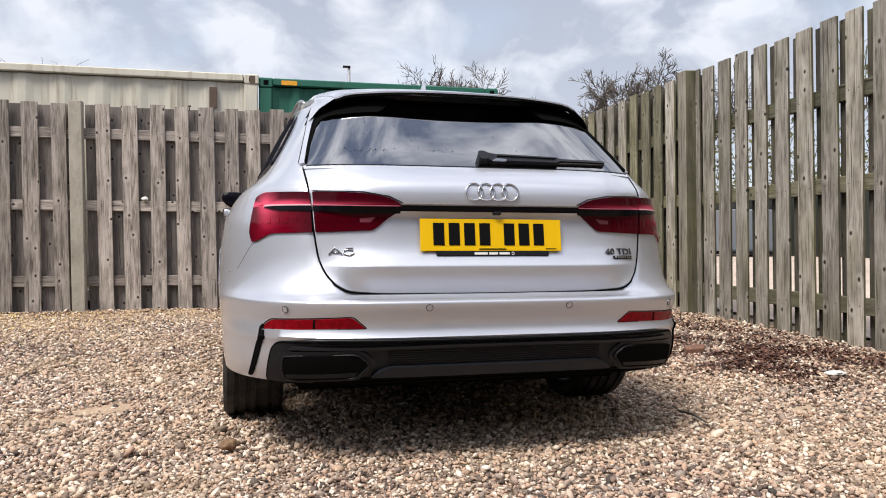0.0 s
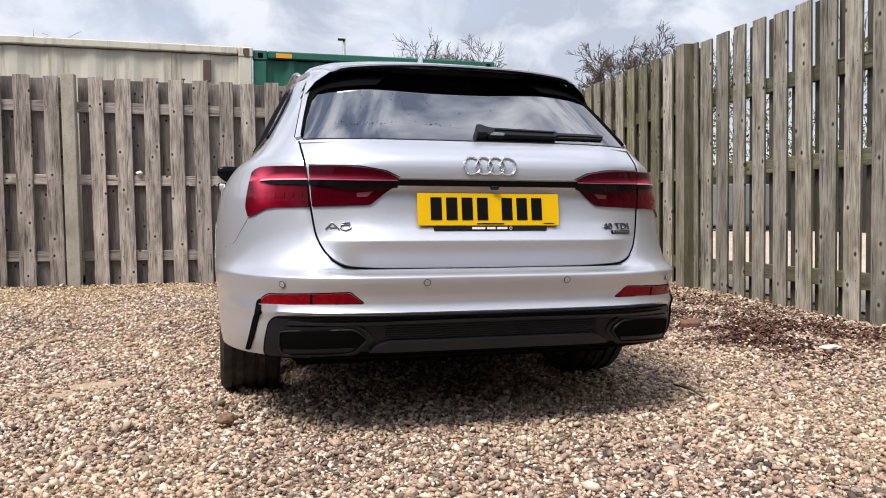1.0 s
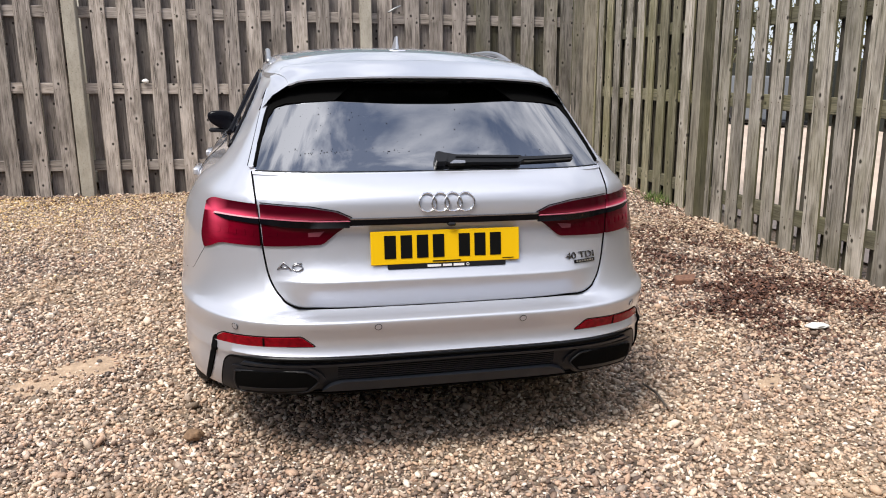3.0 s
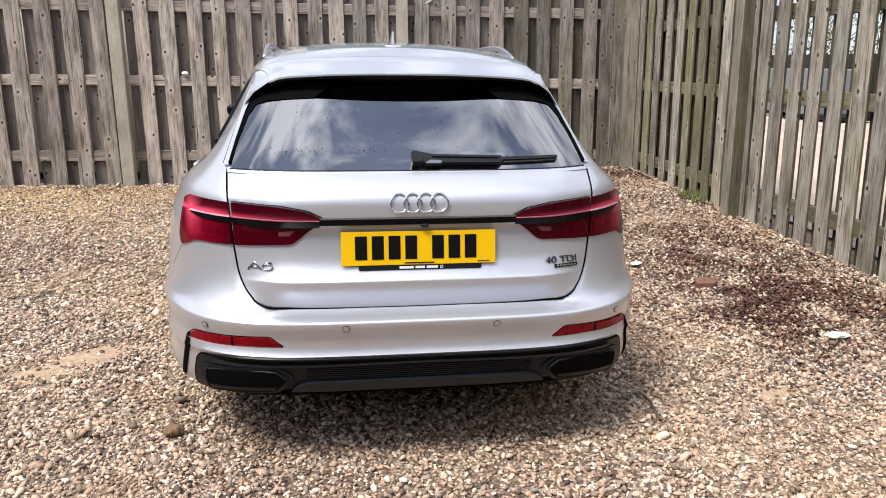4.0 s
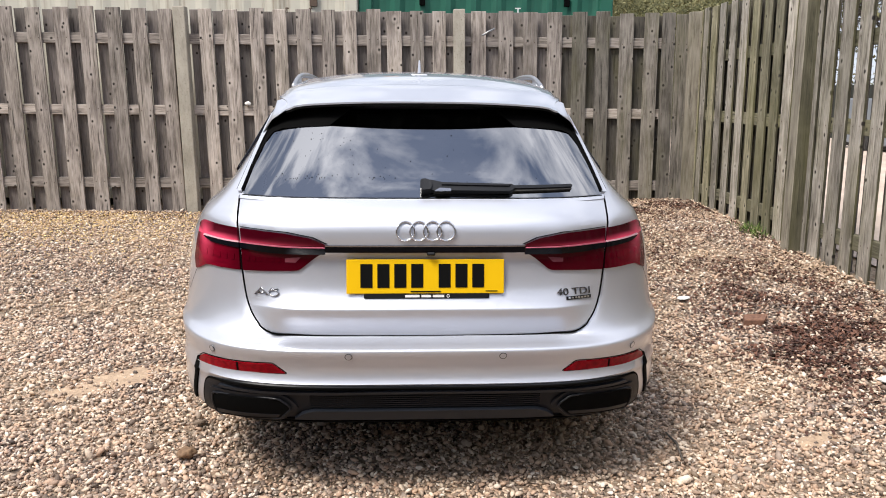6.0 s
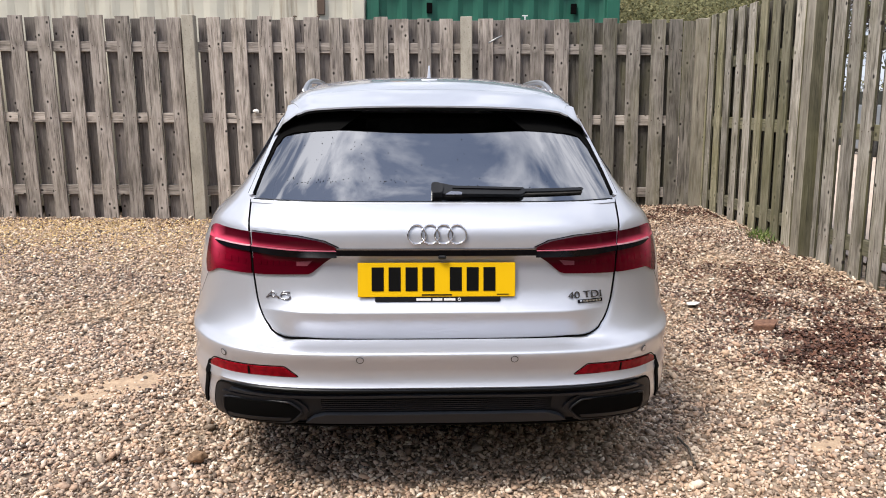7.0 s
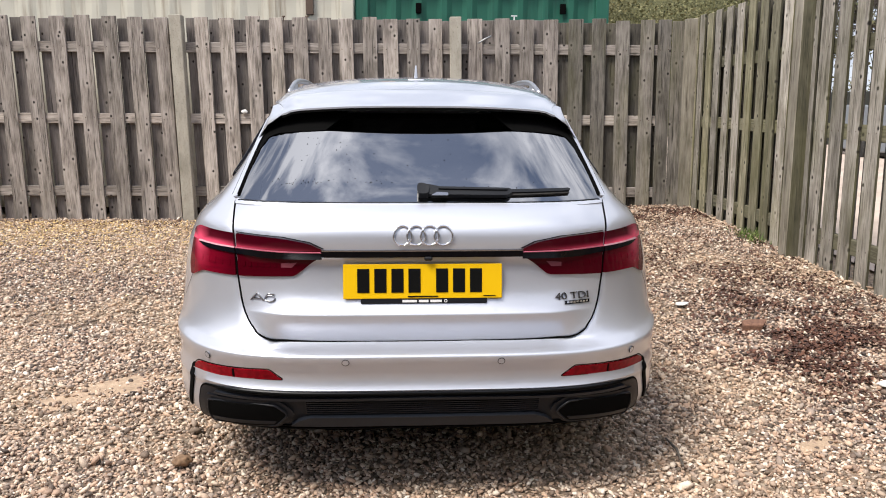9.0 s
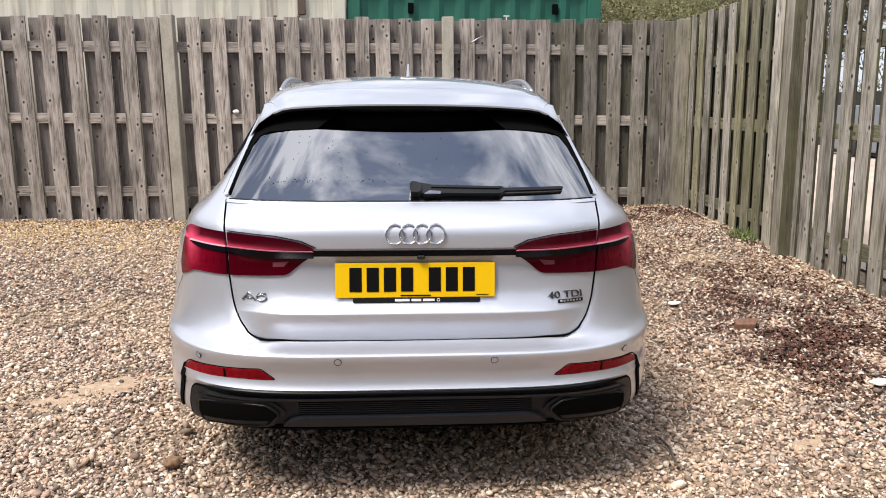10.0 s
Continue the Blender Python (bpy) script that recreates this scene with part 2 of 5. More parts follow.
_k.colour(_k.ramp(_k.noise(_k.mapped((1, 1, 1)), 22.0, 5), (0.4, (0.014, 0.014, 0.014)), (0.7, (0.05, 0.045, 0.04))))
M_RIM = material("alloy", (0.42, 0.42, 0.44), 0.3, 0.9)
M_LAMP = material("red_lamp_lens", (0.09, 0.001, 0.008), 0.05, Specular_IOR_Level=0.12)
_k = Nodes(M_LAMP)
_s = _k.add("ShaderNodeSeparateXYZ")
_k.link(_k.mapped((1, 1, 1)), _s.inputs[0])
_x = _k.math("ABSOLUTE", _s.outputs[0], 0.0)
_z = _s.outputs[2]
_low = _k.mix(_k.ramp(_x, (0.62, (0, 0, 0)), (0.775, (1, 1, 1)), (0.80, (0.55, 0.55, 0.55)), (0.825, (0.15, 0.15, 0.15))), (0.050, 0.0005, 0.0042), (0.20, 0.0016, 0.015))
_low = _k.mix(_k.ramp(_k.noise(_k.mapped((1, 1, 6)), 14.0, 3), (0.4, (0, 0, 0)), (0.75, (0.5, 0.5, 0.5))), _low, (0.05, 0.0005, 0.0045))
_thin = _k.ramp(_z, (0.884, (0, 0, 0)), (0.8865, (1, 1, 1)), (0.890, (0.6, 0.6, 0.6)), (0.896, (0.13, 0.13, 0.13)), (0.904, (0.01, 0.01, 0.01)), (0.93, (0, 0, 0)))
_wide = _k.ramp(_z, (0.884, (0, 0, 0)), (0.8865, (1, 1, 1)), (0.897, (0.7, 0.7, 0.7)), (0.908, (0.05, 0.05, 0.05)), (0.93, (0, 0, 0)))
_band = _k.mix(_k.ramp(_x, (0.60, (0, 0, 0)), (0.69, (1, 1, 1))), _thin, _wide)
_reach = _k.ramp(_x, (0.36, (0.05, 0.05, 0.05)), (0.60, (0.55, 0.55, 0.55)), (0.70, (1, 1, 1)))
# bright highlight at the lamp's outer end, painted into the lens colour
_highlight = _k.math("MULTIPLY", _k.ramp(_x, (0.725, (0, 0, 0)), (0.772, (1, 1, 1)), (0.785, (0.8, 0.8, 0.8)), (0.805, (0, 0, 0))), _k.ramp(_z, (0.79, (0.0, 0.0, 0.0)), (0.85, (0.35, 0.35, 0.35)), (0.895, (1, 1, 1)), (0.925, (0.35, 0.35, 0.35))))
_pink = _k.math("MAXIMUM", _k.math("MULTIPLY", _band, _reach), _highlight)
_low = _k.mix(_k.ramp(_z, (0.893, (0, 0, 0)), (0.900, (0.95, 0.95, 0.95))), _low, (0.040, 0.0006, 0.0045))
_k.colour(_k.mix(_pink, _low, (0.80, 0.085, 0.17)))
M_LAMP_PALE = material("pale_lamp_strip", (0.66, 0.40, 0.45), 0.2)
M_LAMP_LINE = material("pink_lamp_line", (0.50, 0.13, 0.19), 0.2)
M_LAMP_CLEAR = material("clear_lamp_lens", (0.17, 0.045, 0.06), 0.12)
M_REFLECTOR = material("red_reflector", (0.30, 0.004, 0.010), 0.14, Specular_IOR_Level=0.1)
_k = Nodes(M_REFLECTOR)
_k.colour(_k.ramp(_k.noise(_k.mapped((1, 1, 1)), 60.0, 3), (0.35, (0.17, 0.0014, 0.006)), (0.65, (0.28, 0.0025, 0.010))))
M_PLATE = material("yellow_plate", (0.74, 0.45, 0.004), 0.45, Specular_IOR_Level=0.15)
M_PLATE_TEXT = material("plate_black", (0.004, 0.004, 0.004), 0.5, 0.0, Specular_IOR_Level=0.1)
M_WHITE_PRINT = material("white_print", (0.75, 0.75, 0.75), 0.5)
M_CABIN = material("cabin_fabric", (0.02, 0.02, 0.022), 0.9)


def tinted_glass(name, tint, ior):
    m = bpy.data.materials.new(name)
    m.use_nodes = True
    t = m.node_tree
    t.nodes.clear()
    out, mix = t.nodes.new("ShaderNodeOutputMaterial"), t.nodes.new("ShaderNodeMixShader")
    gl, tr, fr = t.nodes.new("ShaderNodeBsdfGlossy"), t.nodes.new("ShaderNodeBsdfTransparent"), t.nodes.new("ShaderNodeFresnel")
    gl.inputs["Roughness"].default_value = 0.015
    gl.inputs["Color"].default_value = (0.95, 0.96, 1.0, 1)
    tr.inputs["Color"].default_value = (*tint, 1)
    fr.inputs["IOR"].default_value = ior
    t.links.new(fr.outputs[0], mix.inputs[0])
    t.links.new(tr.outputs[0], mix.inputs[1])
    t.links.new(gl.outputs[0], mix.inputs[2])
    t.links.new(mix.outputs[0], out.inputs[0])
    return m


M_GLASS = tinted_glass("privacy_glass", (0.06, 0.063, 0.066), 3.5)
M_GLASS_SIDE = tinted_glass("side_glass", (0.10, 0.105, 0.11), 1.9)


# ---- mesh helpers ----
def mesh_of(name, verts, faces, mat, smooth=False):
    me = bpy.data.meshes.new(name)
    me.from_pydata([tuple(v) for v in verts], [], faces)
    me.materials.append(mat)
    if smooth:
        me.shade_smooth()
    return me


def part(name, data, parent, label="", mat=None, smooth=False):
    """One mesh object under a thing or a part; data is a mesh or a bmesh."""
    if isinstance(data, bmesh.types.BMesh):
        me = bpy.data.meshes.new(name)
        bmesh.ops.recalc_face_normals(data, faces=data.faces)
        data.to_mesh(me)
        data.free()
        me.materials.append(mat)
        if smooth:
            me.shade_smooth()
        data = me
    ob = new(name, data)
    ob.parent = parent
    if label:
        tagged(ob, label)
    return ob


def box_bm(x0, x1, y0, y1, z0, z1, bevel=0.0, seg=1):
    bm = bmesh.new()
    bmesh.ops.create_cube(bm, size=1)
    for v in bm.verts:
        v.co = ((x0 + x1) / 2 + v.co.x * (x1 - x0), (y0 + y1) / 2 + v.co.y * (y1 - y0), (z0 + z1) / 2 + v.co.z * (z1 - z0))
    if bevel:
        bmesh.ops.bevel(bm, geom=bm.edges[:], offset=bevel, segments=seg, affect="EDGES", profile=0.6)
    return bm


def tube(points, radius, sides=6, closed=False, flat=1.0):
    """Verts and faces of a tube along points; radius may be one per point."""
    pts = [Vector(p) for p in points]
    n = len(pts)
    verts, faces = [], []
    for i, p in enumerate(pts):
        a, b = (pts[i - 1], pts[(i + 1) % n]) if closed else (pts[max(i - 1, 0)], pts[min(i + 1, n - 1)])
        d = (b - a).normalized()
        side = d.cross(Vector((0, 0, 1)))
        side = side.normalized() if side.length > 1e-4 else Vector((1, 0, 0))
        up = side.cross(d)
        r = radius[i] if isinstance(radius, (list, tuple)) else radius
        for s in range(sides):
            w = 2 * math.pi * s / sides
            verts.append(p + side * (math.cos(w) * r) + up * (math.sin(w) * r * flat))
    for i in range(n if closed else n - 1):
        j = (i + 1) % n
        for s in range(sides):
            q = (s + 1) % sides
            faces.append((i * sides + s, i * sides + q, j * sides + q, j * sides + s))
    if not closed:
        faces.append(tuple(range(sides))[::-1])
        faces.append(tuple((n - 1) * sides + s for s in range(sides)))
    return verts, faces


def empty(name, m):
    ob = new(name)
    ob.empty_display_size = 0.2
    ob.matrix_world = m
    return ob


def ss(a, b, x):
    u = min(max((x - a) / (b - a), 0.0), 1.0)
    return u * u * (3 - 2 * u)


# ---- the car: body surface ----
def table(rows):
    """A smooth curve through rows of (z, value), without overshoot."""
    xs, ys = [r[0] for r in rows], [r[1] for r in rows]
    h = [xs[i + 1] - xs[i] for i in range(len(xs) - 1)]
    d = [(ys[i + 1] - ys[i]) / h[i] for i in range(len(h))]
    m = [d[0]] + [0 if d[i - 1] * d[i] <= 0 else 2 * d[i - 1] * d[i] / (d[i - 1] + d[i]) for i in range(1, len(d))] + [d[-1]]

    def f(x):
        if x <= xs[0]:
            return ys[0]
        if x >= xs[-1]:
            return ys[-1]
        i = max(j for j in range(len(h)) if xs[j] <= x)
        t = (x - xs[i]) / h[i]
        return ((1 + 2 * t) * (1 - t) ** 2 * ys[i] + t * (1 - t) ** 2 * h[i] * m[i] + t * t * (3 - 2 * t) * ys[i + 1] + t * t * (t - 1) * h[i] * m[i + 1])
    return f


# half width of the side, rear end and nose by height; y runs from the number plate towards the nose
HALF = table([(0.16, 0.86), (0.24, 0.905), (0.33, 0.922), (0.45, 0.932), (0.56, 0.943), (0.68, 0.941), (0.78, 0.930), (0.86, 0.914), (0.92, 0.893),
              (0.965, 0.862), (0.99, 0.832), (1.02, 0.80), (1.05, 0.775), (1.10, 0.748), (1.25, 0.672), (1.40, 0.588)])
LOW = [(0.16, 0.42), (0.235, 0.16), (0.268, -0.01), (0.29, -0.04), (0.33, -0.064), (0.422, -0.094), (0.432, -0.113), (0.438, -0.112), (0.460, -0.092), (0.50, -0.1025), (0.553, -0.121), (0.558, -0.119), (0.5635, -0.109)]
REAR = table(LOW + [(0.585, -0.070), (0.615, -0.044), (0.655, -0.024), (0.70, -0.012), (0.80, -0.004), (0.90, 0.0), (0.94, 0.004), (0.98, 0.032), (1.03, 0.085), (1.06, 0.115),
              (1.31, 0.40), (1.40, 0.52)])
GATE = table([(0.570, -0.018), (0.60, -0.0255), (0.6735, -0.0470), (0.6765, -0.0462), (0.684, -0.040), (0.74, -0.012), (0.80, -0.001), (0.846, 0.004), (0.860, 0.001), (0.869, -0.016),
              (0.90, -0.022), (0.945, -0.017), (0.975, 0.004), (1.01, 0.045), (1.035, 0.085), (1.05, 0.103)])
CENTRE = table(LOW + [(0.566, -0.078), (0.569, -0.046), (0.575, -0.032), (0.581, -0.012), (0.60, -0.019), (0.6735, -0.0455), (0.6765, -0.0450), (0.684, -0.040), (0.74, -0.012), (0.80, -0.006), (0.90, -0.022), (0.945, -0.017),
                      (0.975, 0.004), (1.01, 0.045), (1.035, 0.085), (1.06, 0.115), (1.31, 0.40), (1.40, 0.52)])
NOSE = table([(0.16, 4.66), (0.35, 4.80), (0.55, 4.83), (0.68, 4.77), (0.76, 4.62), (0.84, 4.25), (0.91, 3.8), (0.97, 3.45), (1.03, 3.22), (1.2, 2.88), (1.4, 2.42)])
CORNER = table([(0.16, 0.55), (0.36, 0.62), (0.48, 0.74), (0.6, 0.8), (0.88, 0.8), (0.97, 0.68), (1.05, 0.52), (1.2, 0.52), (1.4, 0.42)])


TAPER = table([(0.85, 0.0), (0.98, 0.035), (1.06, 0.05), (1.2, 0.075), (1.4, 0.09)])
ROOF_Z = table([(0.318, 1.348), (0.34, 1.352), (0.36, 1.356), (0.60, 1.408), (0.90, 1.452), (1.2, 1.476), (1.6, 1.487), (2.1, 1.472), (2.5, 1.42), (2.75, 1.36)])


def drop(x, z):
    """How far the rear end runs forward at x."""
    r = min(abs(x) / HALF(z), 1.0)
    return CORNER(z) * (1 - math.sqrt(max(1 - r ** 4.5, 0.0)))


def middle(x):
    """1 over the middle of the tailgate, 0 at its sides, where it lies flush with the quarters."""
    return 1 - ss(0.42, 0.62, abs(x))


def shell(x, z, off=0.0):
    return with_offset(lambda a, b: (a, REAR(b) + drop(a, b), b), x, z, off)


def gate(x, z, off=0.0):
    return with_offset(lambda a, b: (a, REAR(b) + middle(a) * (GATE(b) - REAR(b)) + drop(a, b), b), x, z, off)


def side(y, z, off=0.0, hand=-1):
    """A point of the side at y and height z; hand -1 is the near side of the yard."""
    return (hand * (HALF(z) * (1 - TAPER(z) * (1 - ss(0.15, 1.6, y))) + off), y, z)


def with_offset(f, x, z, off):
    p = Vector(f(x, z))
    if off:
        n = (Vector(f(x + 0.004, z)) - Vector(f(x - 0.004, z))).cross(Vector(f(x, z + 0.004)) - Vector(f(x, z - 0.004)))
        p += n.normalized() * off
    return p


# ---- the car: builders ----
CAR = empty("estate_car", pose(1.115, 2.69, 0, 0, 0, 2.0))
tagged(CAR, "silver estate car with red tail lamps, parked on gravel", "car")


def rounded(pts, r, n=5):
    """A polygon with its corners rounded; r may be one per corner."""
    out = []
    k = len(pts)
    for i in range(k):
        p, a, b = Vector(pts[i]), Vector(pts[i - 1]), Vector(pts[(i + 1) % k])
        rr = r[i] if isinstance(r, (list, tuple)) else r
        rr = min(rr, 0.48 * (a - p).length, 0.48 * (b - p).length)
        if rr < 1e-4:
            out.append(p)
            continue
        s, e = p + (a - p).normalized() * rr, p + (b - p).normalized() * rr
        for j in range(n + 1):
            t = j / n
            out.append(s * (1 - t) ** 2 + p * (2 * t * (1 - t)) + e * t * t)
    return [(v[0], v[1]) for v in out]


def convex(poly):
    turn = []
    for i in range(len(poly)):
        (a, b), (c, d), (e, f) = poly[i - 2], poly[i - 1], poly[i]
        turn.append((c - a) * (f - d) - (d - b) * (e - c))
    return all(t > -1e-7 for t in turn) or all(t < 1e-7 for t in turn)


def patch(poly, surf, off=0.003, thick=0.006, step=0.04, cuts=()):
    """A panel of the outline poly, in (across, height), laid on a surface and given an edge."""
    bm = bmesh.new()
    f = bm.faces.new([bm.verts.new((a, b, 0)) for a, b in poly])
    if not convex(poly):
        bmesh.ops.triangulate(bm, faces=[f])
    xs, zs = [p[0] for p in poly], [p[1] for p in poly]
    for axis, lo, hi, extra in ((0, min(xs), max(xs), ()), (1, min(zs), max(zs), cuts)):
        n = max(1, int((hi - lo) / step))
        for at in [lo + (hi - lo) * i / n for i in range(1, n)] + list(extra):
            co, no = [0, 0, 0], [0, 0, 0]
            co[axis], no[axis] = at, 1
            bmesh.ops.bisect_plane(bm, geom=bm.verts[:] + bm.edges[:] + bm.faces[:], dist=1e-6, plane_co=co, plane_no=no)
    bmesh.ops.triangulate(bm, faces=[f for f in bm.faces if len(f.verts) > 4])
    flat = {v: (v.co.x, v.co.y) for v in bm.verts}
    for v, (a, b) in flat.items():
        v.co = Vector(surf(a, b, off))
    if thick:
        rim = [e for e in bm.edges if e.is_boundary]
        ext = bmesh.ops.extrude_edge_only(bm, edges=rim)
        back = {}
        for e in rim:
            for v in e.verts:
                back[tuple(round(c, 6) for c in v.co)] = Vector(surf(*flat[v], off - thick))
        for v in [g for g in ext["geom"] if isinstance(g, bmesh.types.BMVert)]:
            v.co = back[tuple(round(c, 6) for c in v.co)]
    return bm


def panel(name, poly, surf, mat, off=0.003, thick=0.006, step=0.04, parent=None, label="", cuts=()):
    ob = part(name, patch(poly, surf, off, thick, step, cuts), parent or CAR, label, mat, True)
    ob.data.set_sharp_from_angle(angle=radians(40))
    return ob


def mirrored(poly):
    return [(-a, b) for a, b in poly][::-1]


def seam(name, pts, surf, r=0.004, off=0.0, closed=False, mat=None, parent=None):
    dense = []
    n = len(pts)
    for i in range(n if closed else n - 1):
        (a, b), (c, d) = pts[i], pts[(i + 1) % n]
        k = max(1, int(math.hypot(c - a, d - b) / 0.025))
        dense += [(a + (c - a) * j / k, b + (d - b) * j / k) for j in range(k)]
    if not closed:
        dense.append(pts[-1])
    v, f = tube([surf(a, b, off) for a, b in dense], r, 6, closed)
    return part(name, mesh_of(name, v, f, mat or M_SEAM, True), parent or CAR)


# ---- the car: shell ----
WHEEL_R, AXLES, TRACK_X = 0.348, (0.985, 3.905), 0.803
GATE_HALF = [(0.640, 1.026), (0.627, 0.915), (0.613, 0.78), (0.598, 0.687), (0.566, 0.627), (0.512, 0.592), (0.41, 0.583)]
GATE_EDGE = rounded([(-a, b) for a, b in GATE_HALF] + [(0, 0.580)] + GATE_HALF[::-1],
                    [0.004, 0.05, 0.05, 0.05, 0.04, 0.05, 0.08, 0.2, 0.08, 0.05, 0.04, 0.05, 0.05, 0.05, 0.004])



def inside(poly, a, b):
    hit = False
    for (x0, y0), (x1, y1) in zip(poly, poly[1:] + poly[:1]):
        if (y0 > b) != (y1 > b) and a < (x1 - x0) * (b - y0) / (y1 - y0) + x0:
            hit = not hit
    return hit


def edge_gap(a, b):
    """Distance of a place on the rear end from the tailgate's outline, negative inside it."""
    best = 9.0
    ring = GATE_EDGE
    for (x0, y0), (x1, y1) in zip(ring, ring[1:]):
        t = min(max(((a - x0) * (x1 - x0) + (b - y0) * (y1 - y0)) / ((x1 - x0) ** 2 + (y1 - y0) ** 2 + 1e-12), 0), 1)
        best = min(best, math.hypot(a - x0 - t * (x1 - x0), b - y0 - t * (y1 - y0)))
    return -best if inside(ring, a, b) else best


REAR_GLASS = rounded([(-0.638, 1.029), (0.638, 1.029), (0.575, 1.318), (-0.575, 1.318)], [0.02, 0.02, 0.05, 0.05])
SIDE_GLASS = rounded([(0.60, 1.075), (2.95, 1.045), (2.30, 1.345), (1.75, 1.375), (1.10, 1.355), (0.82, 1.30)], [0.03, 0.03, 0.1, 0.1, 0.1, 0.1])


def ring_at(z):
    """The plan outline of the body at height z: right half from the rear middle to the nose."""
    h, r, nose, c = HALF(z), REAR(z), NOSE(z), CORNER(z)
    cf = c if z < 1.03 else 0.5
    pts = []
    for i in range(43):
        x = h * (math.sin(math.pi / 2 * i / 42) ** 0.8)
        pts.append((x, r + drop(x, z)))
    y0, y1 = r + c, nose - cf
    pts += [(h, y0 + (y1 - y0) * j / 46) for j in range(1, 47)]
    for i in range(1, 15):
        w = math.pi / 2 * i / 14
        pts.append((h * math.cos(w) ** 0.444, nose - cf + cf * math.sin(w)))
    return pts


def build_shell():
    zs = [0.16, 0.2, 0.235, 0.26, 0.28, 0.305, 0.33, 0.36, 0.39, 0.41, 0.425, 0.44, 0.47, 0.50, 0.525, 0.537, 0.547, 0.553, 0.5555, 0.558, 0.561, 0.5635, 0.566, 0.569, 0.575, 0.581, 0.587, 0.594, 0.602, 0.612, 0.625, 0.645, 0.67, 0.70, 0.73,
          0.76, 0.79, 0.82, 0.85, 0.88, 0.905, 0.925, 0.945, 0.96, 0.975, 0.99, 1.005, 1.02, 1.035, 1.05, 1.075, 1.1, 1.14, 1.18, 1.22, 1.26, 1.3, 1.34, 1.37, 1.40]
    bm = bmesh.new()
    grid = []
    for z in zs:
        half = ring_at(z)
        row = [(x, y) for x, y in half] + [(-x, y) for x, y in half[-2:0:-1]]
        vs = []
        for x, y in row:
            if abs(x) < 0.75 and y < 1.0 and z < 1.05:
                y += middle(x) * (CENTRE(z) - REAR(z))
                d = edge_gap(x, z)
                if d < 0:
                    y += 0.004 + 0.03 * ss(0.0, 0.03, -d)
            k = TAPER(z) * (1 - ss(0.15, 1.6, y)) * ss(0.86, 1.0, abs(x) / HALF(z))
            x *= 1 - k
            low = ROOF_Z(y) - 0.02 - 0.05 * ss(0.36, 1.0, y)
            if z > low and y < 2.2:
                vs.append(bm.verts.new((x, y, low)))
                continue
            if abs(x) > 0.86 and z < 0.8:           # wheel arches
                for ax in AXLES:
                    dy, dz = y - ax, z - WHEEL_R
                    q = math.hypot(dy, dz)
                    if 0.30 < q < 0.385:
                        y, zz = ax + dy / q * 0.385, WHEEL_R + dz / q * 0.385
                        vs.append(bm.verts.new((x, y, zz)))
                        break
                else:
                    vs.append(bm.verts.new((x, y, z)))
            else:
                vs.append(bm.verts.new((x, y, z)))
        grid.append(vs)
    n = len(grid[0])
    for i in range(len(zs) - 1):
        for j in range(n):
            q = (grid[i][j], grid[i][(j + 1) % n], grid[i + 1][(j + 1) % n], grid[i + 1][j])
            c = sum((v.co for v in q), Vector()) / 4
            if abs(c.x) > 0.80 and any(math.hypot(c.y - ax, c.z - WHEEL_R) < 0.375 for ax in AXLES):
                continue
            if c.z < 0.289 and c.y < 0.66:
                continue
            if c.y < 0.9 and inside(REAR_GLASS, c.x * 0.985, c.z):
                continue
            if abs(c.x) > 0.55 and inside(SIDE_GLASS, c.y, c.z) and c.y > 0.7:
                continue
            if c.z > 1.05 and c.y > 2.3 and abs(c.x) < HALF(c.z) - 0.06:
                continue
            bm.faces.new(q)
    ob = part("body_shell", bm, CAR, "silver metallic body sides and rear quarters", M_PAINT, True)
    ob.data.set_sharp_from_angle(angle=radians(50))


build_shell()
# floor of the cabin and underbody
part("underbody", box_bm(-0.67, 0.67, 0.30, 4.5, 0.20, 0.34, 0.03), CAR, "black underbody", M_SEAM)
bm = bmesh.new()
tray = [bm.verts.new((x, y, z)) for y, z0 in ((0.03, 0.286), (0.55, 0.205)) for z, x in ((z0, -0.60), (z0, 0.60), (z0 + 0.03, 0.60), (z0 + 0.03, -0.60))]
for q in ((0, 1, 2, 3), (7, 6, 5, 4), (0, 4, 5, 1), (1, 5, 6, 2), (2, 6, 7, 3), (3, 7, 4, 0)):
    bm.faces.new([tray[k] for k in q])
part("undertray", bm, CAR, "black undertray behind the bumper", M_SEAM)
part("cabin_floor", box_bm(-0.74, 0.74, 0.22, 3.2, 0.86, 0.90, 0.01), CAR, "dark cabin lining", M_CABIN)

# ---- the car: tailgate, bumper, lamps ----
gate_ob = panel("tailgate", GATE_EDGE, gate, M_PAINT, 0.0, 0.012, 0.016, label="silver tailgate with a sharp lower crease", cuts=(0.6705, 0.6735, 0.6765, 0.6795))
gate_ob.data.set_sharp_from_angle(angle=radians(60))
seam("tailgate_gap", GATE_EDGE, lambda a, b, o: gate(a * 1.006, b - (0.005 if b < 0.62 else 0), o), 0.0032, closed=False)

LAMP_OUT = rounded([(0.621, 0.790), (0.735, 0.788), (0.760, 0.785), (0.790, 0.767), (0.815, 0.754), (0.825, 0.79), (0.815, 0.855), (0.800, 0.917), (0.775, 0.934), (0.628, 0.930)],
                   [0.004, 0.02, 0.015, 0.01, 0.008, 0.02, 0.03, 0.014, 0.02, 0.004])
